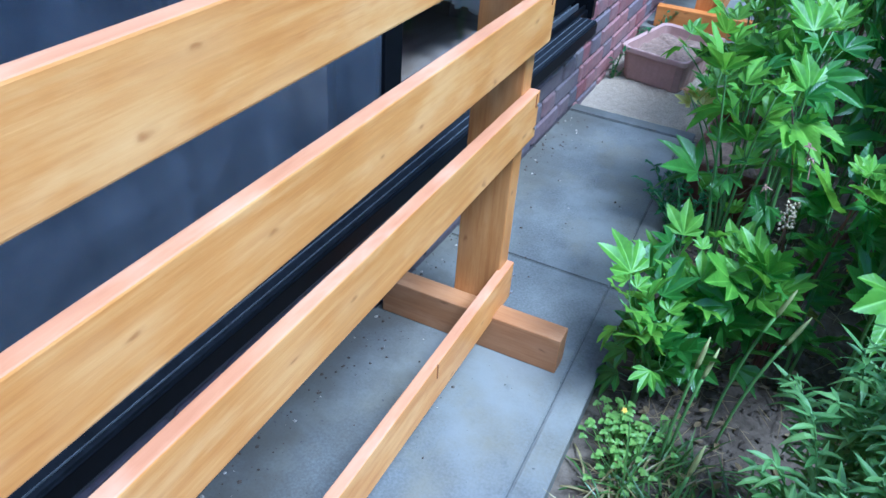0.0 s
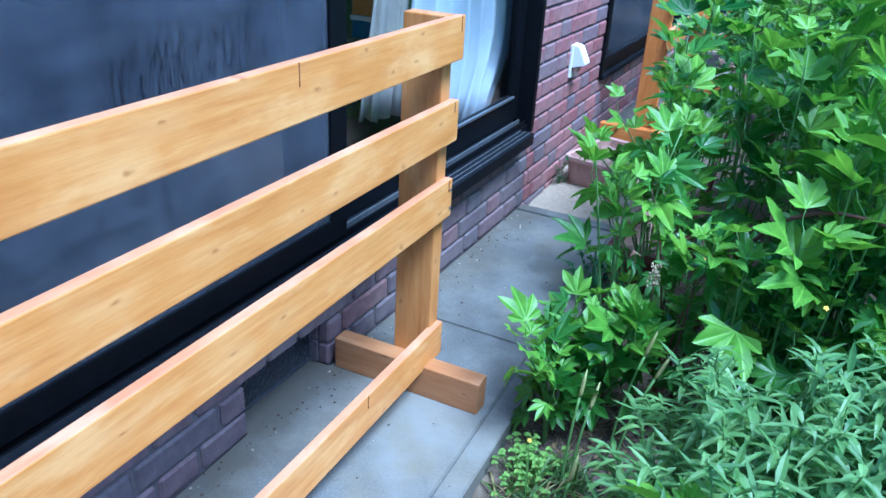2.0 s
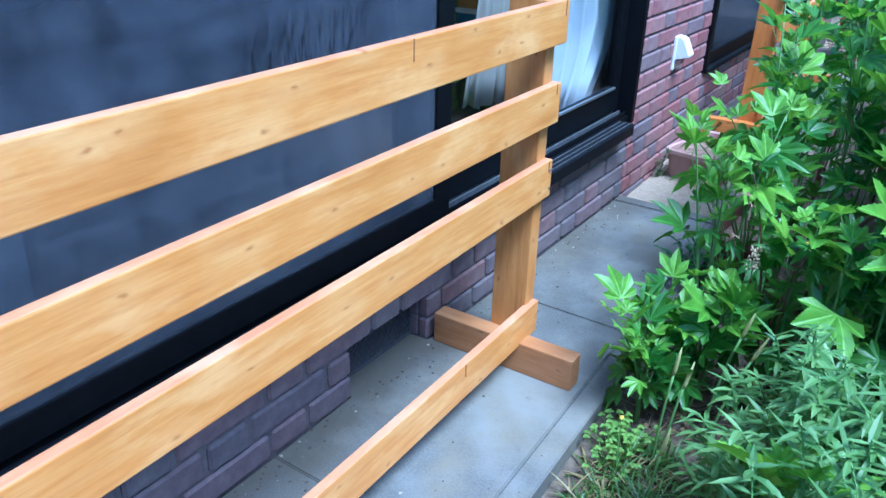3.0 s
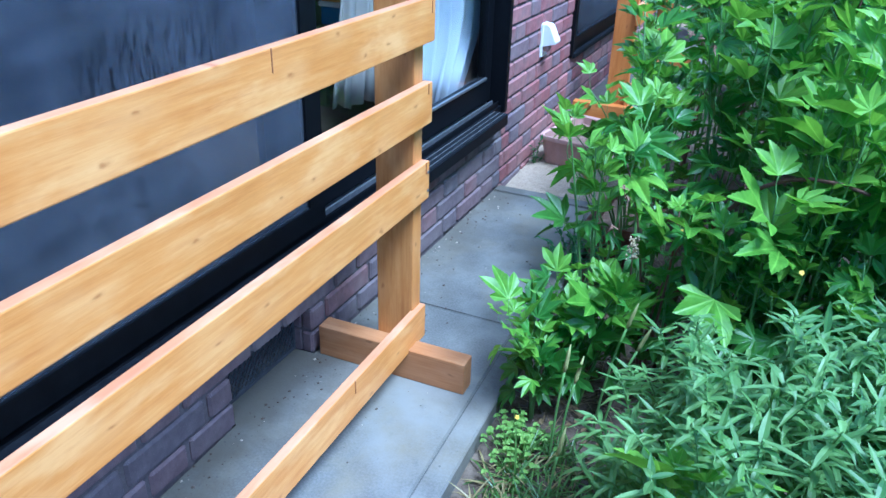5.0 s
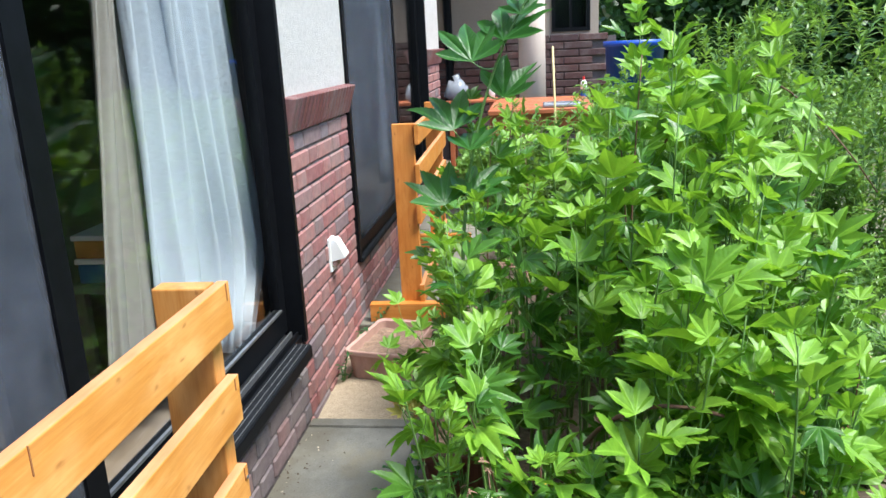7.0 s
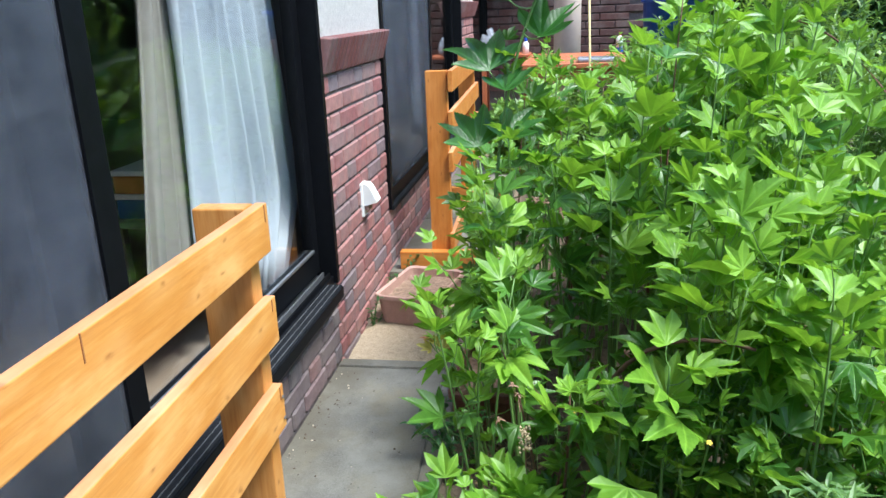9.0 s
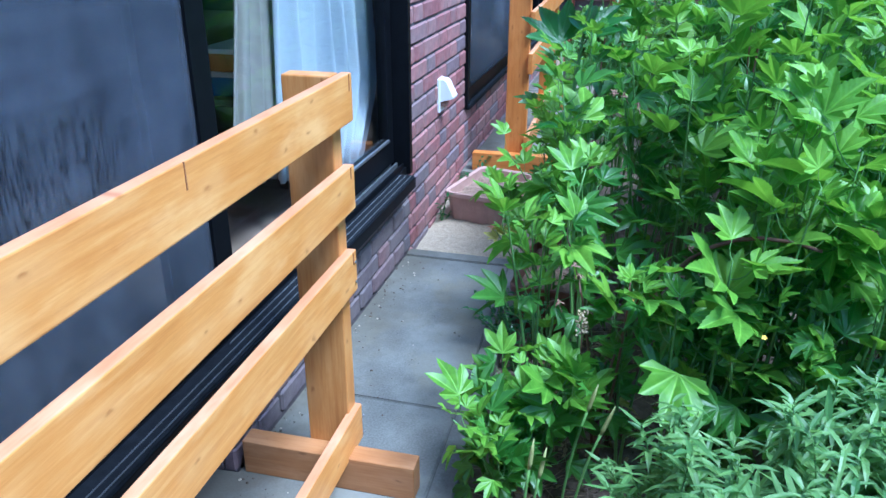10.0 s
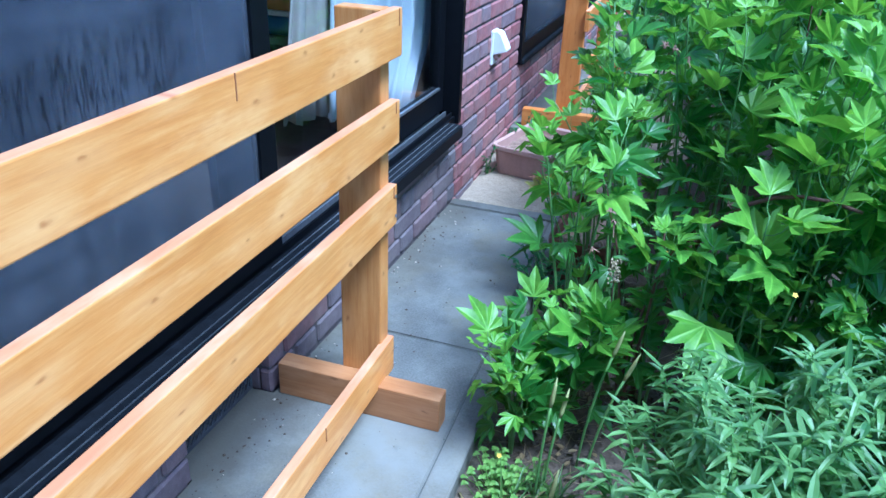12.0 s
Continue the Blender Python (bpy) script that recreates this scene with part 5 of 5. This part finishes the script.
seed_head((0.945, 0.2, 0.56), SEED, 0.08, rng, "dry cream seed spike standing among bright leaves")
seed_head((1.12, 0.26, 0.6), SEED, 0.06, rng, "dry cream seed spike standing among bright leaves")
seed_head((1.07, 0.2, 0.47), SEED_BROWN, 0.035, rng, "small purple-brown seed cluster among the leaves")
seed_head((1.08, 0.19, 0.43), SEED_BROWN, 0.03, rng, "small purple-brown seed cluster among the leaves")
seed_head((0.43, 0.1, 0.36), SEED, 0.05, rng, "dry brown flower spike among the leaves")


def small_flower(at, mat, size, label):
    bm = bmesh.new()
    for k in range(5):
        a = k * 1.2566
        add_blade(bm, Vector((0, 0, 0)), Vector((math.cos(a), math.sin(a), 0.25)), Vector((0, 0, 1)), size, size * 0.8, 0.2, 4)
    f = new("small_flower", mesh_of("small_flower", bm, mat, True))
    f.matrix_world = pose(*at, 35, 10, 0)
    return tagged(f, label, "flower", "small flowers among the leaves")


small_flower((1.02, 0.24, 0.62), PETAL_WHITE, 0.011, "small white flower among bright leaves")
for at in ((0.52, 0.1, 0.42), (0.55, 0.12, 0.28), (0.82, 0.16, 0.36), (0.98, 0.12, 0.4), (0.75, 0.02, 0.42), (0.28, -0.14, 0.03)):
    small_flower(at, PETAL_YELLOW, 0.006, "tiny yellow flower among the leaves")

# grit and small stones on the sandy strip by the wall
bm = bmesh.new()
for k in range(1500):
    x, y = rng.uniform(-0.25, 0.16), rng.uniform(1.16, 1.95)
    r = rng.uniform(0.0015, 0.005)
    z = SOIL + 0.004
    vs = [bm.verts.new((x + r * dx * rng.uniform(0.7, 1.2), y + r * dy * rng.uniform(0.7, 1.2), z + r * dz)) for dx, dy, dz in ((1, 0, 0), (0, 1, 0), (-1, 0, 0), (0, -1, 0), (0, 0, 1.2))]
    for a, b in ((0, 1), (1, 2), (2, 3), (3, 0)):
        bm.faces.new((vs[a], vs[b], vs[4]))
tagged(new("grit", mesh_of("grit", bm, GRIT)), "pale sandy grit strewn beside the brick wall", "gravel", kind="stuff")

# ---- far end of the garden ----
far_wall = new("wall_far", mesh_of("wall_far", blocks((-3.0, 1.40, 7.5, 7.7, -0.3, 1.24)), MORTAR))
tagged(far_wall, "brick lower wall of the far wing of the house, porch shade in its colour", "wall", kind="structure")
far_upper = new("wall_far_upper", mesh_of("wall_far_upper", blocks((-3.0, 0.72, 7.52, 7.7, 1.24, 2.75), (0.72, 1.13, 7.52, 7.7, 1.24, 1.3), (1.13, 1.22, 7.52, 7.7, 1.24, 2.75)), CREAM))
tagged(far_upper, "cream stucco wall of the far wing, porch shade in its colour", "wall", kind="structure")
window_3 = tagged(new("window_3"), "dark window of the far wing with a black frame", "window", kind="structure")
part("window_frame", blocks((0.72, 0.76, 7.5, 7.6, 1.3, 2.3), (1.09, 1.13, 7.5, 7.6, 1.3, 2.3), (0.91, 0.94, 7.51, 7.58, 1.34, 2.3), (0.76, 1.09, 7.5, 7.6, 1.3, 1.34)), BLACK, window_3)
part("pane", blocks((0.74, 1.11, 7.55, 7.556, 1.34, 2.3)), GLASS, window_3)
# Added black sheet: stands in for the darkness of the room behind the glass.
part("dim_room_sheet", blocks((0.70, 1.15, 7.69, 7.7, 1.3, 2.3)), BLACK, window_3)
part("downpipe", tube([(-0.40, 7.46, -0.05), (-0.40, 7.46, 2.7)], 0.045, 8), BLACK, far_upper)

porch = new("porch_roof", mesh_of("porch_roof", blocks((-3.0, 0.72, 5.5, 7.7, 2.6, 2.75), (0.72, 1.5, 7.2, 7.7, 2.6, 2.75)), CREAM))
tagged(porch, "plain flat porch roof over the far wing", "roof", kind="structure")
column = thing("column", (0.505, 6.6, SOIL), "smooth cream porch column", "column", kind="structure")
part("shaft", lathe([(0.13, 0), (0.13, 2.8)], 28), PINK_CREAM, column, smooth=True)


def garden_table():
    t = thing("garden_table", (0.57, 5.12, SOIL - 0.01), "red-brown wooden garden table with odds and ends on it", "table")
    for k in range(8):
        part("plank", block(-0.39, 0.39, -0.63 + 0.159 * k, -0.63 + 0.159 * k + 0.15, 0.76, 0.795, 0.004), RED_WOOD["X"], t)
    part("apron", block(-0.36, 0.36, -0.59, -0.56, 0.66, 0.76, 0.003), RED_WOOD["X"], t)
    for x in (-0.36, 0.30):
        for y in (-0.58, 0.54):
            part("leg", block(x, x + 0.06, y, y + 0.06, 0.0, 0.76, 0.003), RED_WOOD["Z"], t)


RED_WOOD = {a: wood_material("red_brown_wood_" + a.lower(), (0.50, 0.17, 0.07), (0.40, 0.11, 0.045), (0.26, 0.06, 0.025), a) for a in "XZ"}
garden_table()

bottle = thing("glue_bottle", (0.945, 5.68, 0.735), "white squeeze bottle with red cap and blue foot", "bottle")
part("body", lathe([(0.028, 0.035), (0.028, 0.11), (0.012, 0.135)], 16), WHITE_PLASTIC, bottle, smooth=True)
part("band", lathe([(0.029, 0.0), (0.029, 0.04)], 16), BLUE, bottle, "blue lower band")
part("cap", lathe([(0.011, 0.133), (0.009, 0.165)], 12), RED, bottle, "red cap")
stick = new("garden_stake", mesh_of("garden_stake", tube([(0.685, 4.4, SOIL), (0.65, 4.4, 1.171)], 0.0075, 8), BAMBOO, True))
tagged(stick, "thin pale bamboo stake standing in the bed", "stake")
cloth = new("cloth", mesh_of("cloth", block(0.58, 0.86, 4.55, 4.8, 0.735, 0.765, 0.012, 2), FILM, True))
tagged(cloth, "pale crumpled cloth lying on the garden table", "cloth")
stand = thing("plant_stand", (0.03, 5.55, SOIL - 0.02), "low dark wooden stand behind the garden table", "stand")
part("top", block(-0.26, 0.17, -0.15, 0.15, 0.80, 0.825, 0.004), RED_WOOD["X"], stand)
for x in (-0.24, 0.11):
    for y in (-0.13, 0.09):
        part("leg", block(x, x + 0.04, y, y + 0.04, 0.0, 0.80, 0.003), RED_WOOD["Z"], stand)
bag = new("plastic_bag", mesh_of("plastic_bag", lathe([(0.07, 0.0), (0.1, 0.03), (0.095, 0.1), (0.06, 0.15), (0.02, 0.17), (0.035, 0.2)], 14), FILM, True))
for v in bag.data.vertices:
    v.co *= 1.0 + 0.35 * noise.noise(v.co * 18)
bag.location = (-0.14, 5.5, 0.755)
tagged(bag, "crumpled clear plastic bag standing on a low stand", "bag")
cup = thing("small_bottle", (0.16, 5.5, 0.755), "small blue and white bottle on the low stand", "bottle")
part("body", lathe([(0.026, 0.0), (0.026, 0.08), (0.012, 0.1)], 14), WHITE_PLASTIC, cup, smooth=True)
part("cap", lathe([(0.013, 0.098), (0.012, 0.13)], 12), BLUE, cup, "blue cap")
tub = thing("water_tub", (1.41, 6.0, SOIL), "blue plastic tub standing behind the bushes", "tub")
part("body", lathe([(0.2, 0.0), (0.255, 1.18), (0.275, 1.18), (0.275, 1.23), (0.245, 1.23), (0.19, 0.05)], 28), BLUE, tub, smooth=True)


def foliage_bank(name, boxes, count, size, rng, mat, label):
    """A bank of trees and bushes: clumps of leaves through uneven volumes."""
    vs, fs = [], []
    for (x0, x1, y0, y1, z1) in boxes:
        for k in range(count):
            x, y = rng.uniform(x0, x1), rng.uniform(y0, y1)
            top = z1 * (0.72 + 0.35 * noise.noise((x * 0.6, y * 0.6, 3.0)) + 0.1 * noise.noise((x * 2, y * 2, 3.0)))
            z = SOIL + top * rng.random() ** 0.7
            d = Vector((rng.gauss(0, 1), rng.gauss(0, 1), rng.gauss(0, 0.6))).normalized() * size * rng.uniform(0.6, 1.3)
            w = d.cross(Vector((rng.gauss(0, 1), rng.gauss(0, 1), rng.gauss(0, 1)))).normalized() * size * 0.32
            p, i = Vector((x, y, z)), len(vs)
            vs += [p, p + d * 0.5 + w, p + d, p + d * 0.5 - w]
            fs += [(i, i + 1, i + 2, i + 3)]
    me = bpy.data.meshes.new(name)
    me.from_pydata([tuple(v) for v in vs], [], fs)
    me.materials.append(mat)
    return tagged(new(name, me), label, "trees", kind="stuff")


foliage_bank("far_trees", [(1.3, 8.0, 9.0, 12.0, 4.5), (5.5, 8.0, -5.0, 9.0, 4.0), (-2.0, 8.0, -8.0, -6.0, 3.5)], 42000, 0.13, rng, DARK_GREEN, "dark trees and hedge round the garden")
foliage_bank("hedge", [(1.2, 8.0, 11.0, 12.5, 5.0)], 40000, 0.22, rng, DARK_GREEN, "dense dark hedge closing the garden")
foliage_bank("bushes", [(1.6, 4.0, 4.5, 7.0, 1.0), (0.9, 1.8, 3.8, 6.0, 1.15), (0.0, 0.9, 3.9, 4.4, 0.72), (0.95, 1.4, 4.3, 5.4, 0.8)], 9000, 0.05, rng, FINE_GREEN, "sunlit bushes and weeds at the back of the garden")

# ---- inside the room ----
stool = thing("low_shelf", (-0.69, 0.96, 0.30), "small dark wooden stand with storage boxes inside the room", "stand")
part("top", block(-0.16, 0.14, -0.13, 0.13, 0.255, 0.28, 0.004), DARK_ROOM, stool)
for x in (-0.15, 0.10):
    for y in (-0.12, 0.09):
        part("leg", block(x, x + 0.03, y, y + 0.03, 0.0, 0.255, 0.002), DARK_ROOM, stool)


def storage_box(z, height, mat, lid, word):
    """A lidded box, its lid a little wider than its body."""
    b_ = thing("storage_box", (-0.69, 0.96, z), word, "box", "boxes stacked inside the room")
    part("body", block(-0.135, 0.115, -0.105, 0.105, 0.0, height, 0.006, 2), mat, b_)
    part("lid", block(-0.14, 0.12, -0.11, 0.11, height, height + 0.016, 0.004, 2), lid, b_, "pale plastic lid")


storage_box(0.58, 0.06, BLUE_DULL, WHITE_PLASTIC, "dull blue storage box with a white lid")
storage_box(0.656, 0.055, ORANGE_BOX, WHITE_PLASTIC, "orange-brown storage box with a white lid")

# ---- brickwork ----
COURSE, JOINT, THICK = 0.0642, 0.0115, 0.03
LONG, SHORT = 0.2045, 0.0965


def brick_mesh(length, seed, thick=THICK, height=COURSE - 0.008, mat=None):
    bm = block(-thick, 0, 0, length, 0, height, 0.0052, 1)
    for v in bm.verts:
        v.co += Vector((0.0022 * noise.noise((v.co.y * 40 + seed * 9, v.co.z * 40, seed)), 0, 0.0012 * noise.noise((v.co.y * 30, seed * 5, v.co.z * 30))))
    return mesh_of("brick", bm, mat or BRICK)


STRETCHER = [brick_mesh(LONG, s) for s in range(4)]
HEADER = [brick_mesh(SHORT, s + 10) for s in range(3)]
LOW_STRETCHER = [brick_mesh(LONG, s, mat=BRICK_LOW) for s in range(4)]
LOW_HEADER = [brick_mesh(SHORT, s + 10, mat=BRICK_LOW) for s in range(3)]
cuts = {}


def lay(parent, y0, y1, z0, z1, rng, dropped=(), shift=0.0, height=None, low=False):
    """Courses of long and short bricks between two ends; dropped: openings (y0, y1, z0, z1)."""
    n = max(1, round((z1 - z0) / COURSE))
    for r in range(n):
        z = z0 + r * COURSE
        y = (-0.63 if r % 2 == 0 else -0.466) + shift + rng.uniform(-0.004, 0.004)
        y += math.floor((y0 - y) / (LONG + SHORT + 2 * JOINT)) * (LONG + SHORT + 2 * JOINT)
        long = False
        while y < y1 - 0.01:
            l = LONG if long else SHORT
            a, b = max(y, y0), min(y + l, y1)
            spans = [(a, b)]
            for oy0, oy1, oz0, oz1 in dropped:
                if z < oz1 - 0.01 and z + COURSE > oz0 + 0.01:
                    spans = [s for (p, q) in spans for s in ((p, min(q, oy0)), (max(p, oy1), q))]
            for p, q in spans:
                if q - p < 0.012:
                    continue
                if abs(q - p - l) < 1e-4 and not height:
                    me = rng.choice((LOW_STRETCHER if low else STRETCHER) if long else (LOW_HEADER if low else HEADER))
                else:
                    key = (round(q - p, 3), height, low)
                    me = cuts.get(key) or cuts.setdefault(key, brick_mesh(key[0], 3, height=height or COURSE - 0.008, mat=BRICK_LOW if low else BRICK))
                ob = new("brick", me)
                ob.parent = parent
                ob.location = (WALL + rng.uniform(-0.0015, 0.002), p, z)
            y += l + JOINT
            long = not long


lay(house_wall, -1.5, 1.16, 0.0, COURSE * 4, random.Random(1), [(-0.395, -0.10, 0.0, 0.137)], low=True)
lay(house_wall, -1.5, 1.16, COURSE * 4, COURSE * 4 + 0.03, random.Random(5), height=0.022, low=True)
lay(house_wall, 1.16, 1.985, 0.962 - COURSE * 16, 0.962, random.Random(2), shift=0.096)
lay(house_wall, 1.985, 4.5, 0.962 - COURSE * 16, 0.962 - COURSE * 10, random.Random(3))
lay(house_wall, 4.5, 5.32, 1.075 - COURSE * 16, 1.075, random.Random(4))


def cap_brick(seed):
    """A brick on end whose face leans out over the wall."""
    bm = block(-0.03, 0.045, 0, 0.0335, 0, 0.112, 0.004, 1)
    for v in bm.verts:
        if v.co.x > 0:
            v.co.x -= 0.036 * (1 - v.co.z / 0.112)
        v.co.z += 0.006 * (1 if v.co.x < 0 and v.co.z > 0.05 else 0)
    return mesh_of("brick", bm, BRICK_CAP)


for y0, y1 in ((-0.405, -0.395), (-0.10, -0.09)):
    for r in range(2):
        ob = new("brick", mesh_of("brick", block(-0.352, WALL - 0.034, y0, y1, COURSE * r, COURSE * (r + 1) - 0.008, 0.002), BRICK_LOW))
        ob.parent = house_wall
CAP = cap_brick(1)
for y0, y1, z in ((1.162, 1.99, 0.962), (4.502, 5.34, 1.075)):
    n = int((y1 - y0) / 0.044)
    for k in range(n):
        ob = new("brick", CAP)
        ob.parent = house_wall
        ob.matrix_local = pose(WALL + 0.004, y0 + k * (y1 - y0) / n, z, 0, 0, 0)

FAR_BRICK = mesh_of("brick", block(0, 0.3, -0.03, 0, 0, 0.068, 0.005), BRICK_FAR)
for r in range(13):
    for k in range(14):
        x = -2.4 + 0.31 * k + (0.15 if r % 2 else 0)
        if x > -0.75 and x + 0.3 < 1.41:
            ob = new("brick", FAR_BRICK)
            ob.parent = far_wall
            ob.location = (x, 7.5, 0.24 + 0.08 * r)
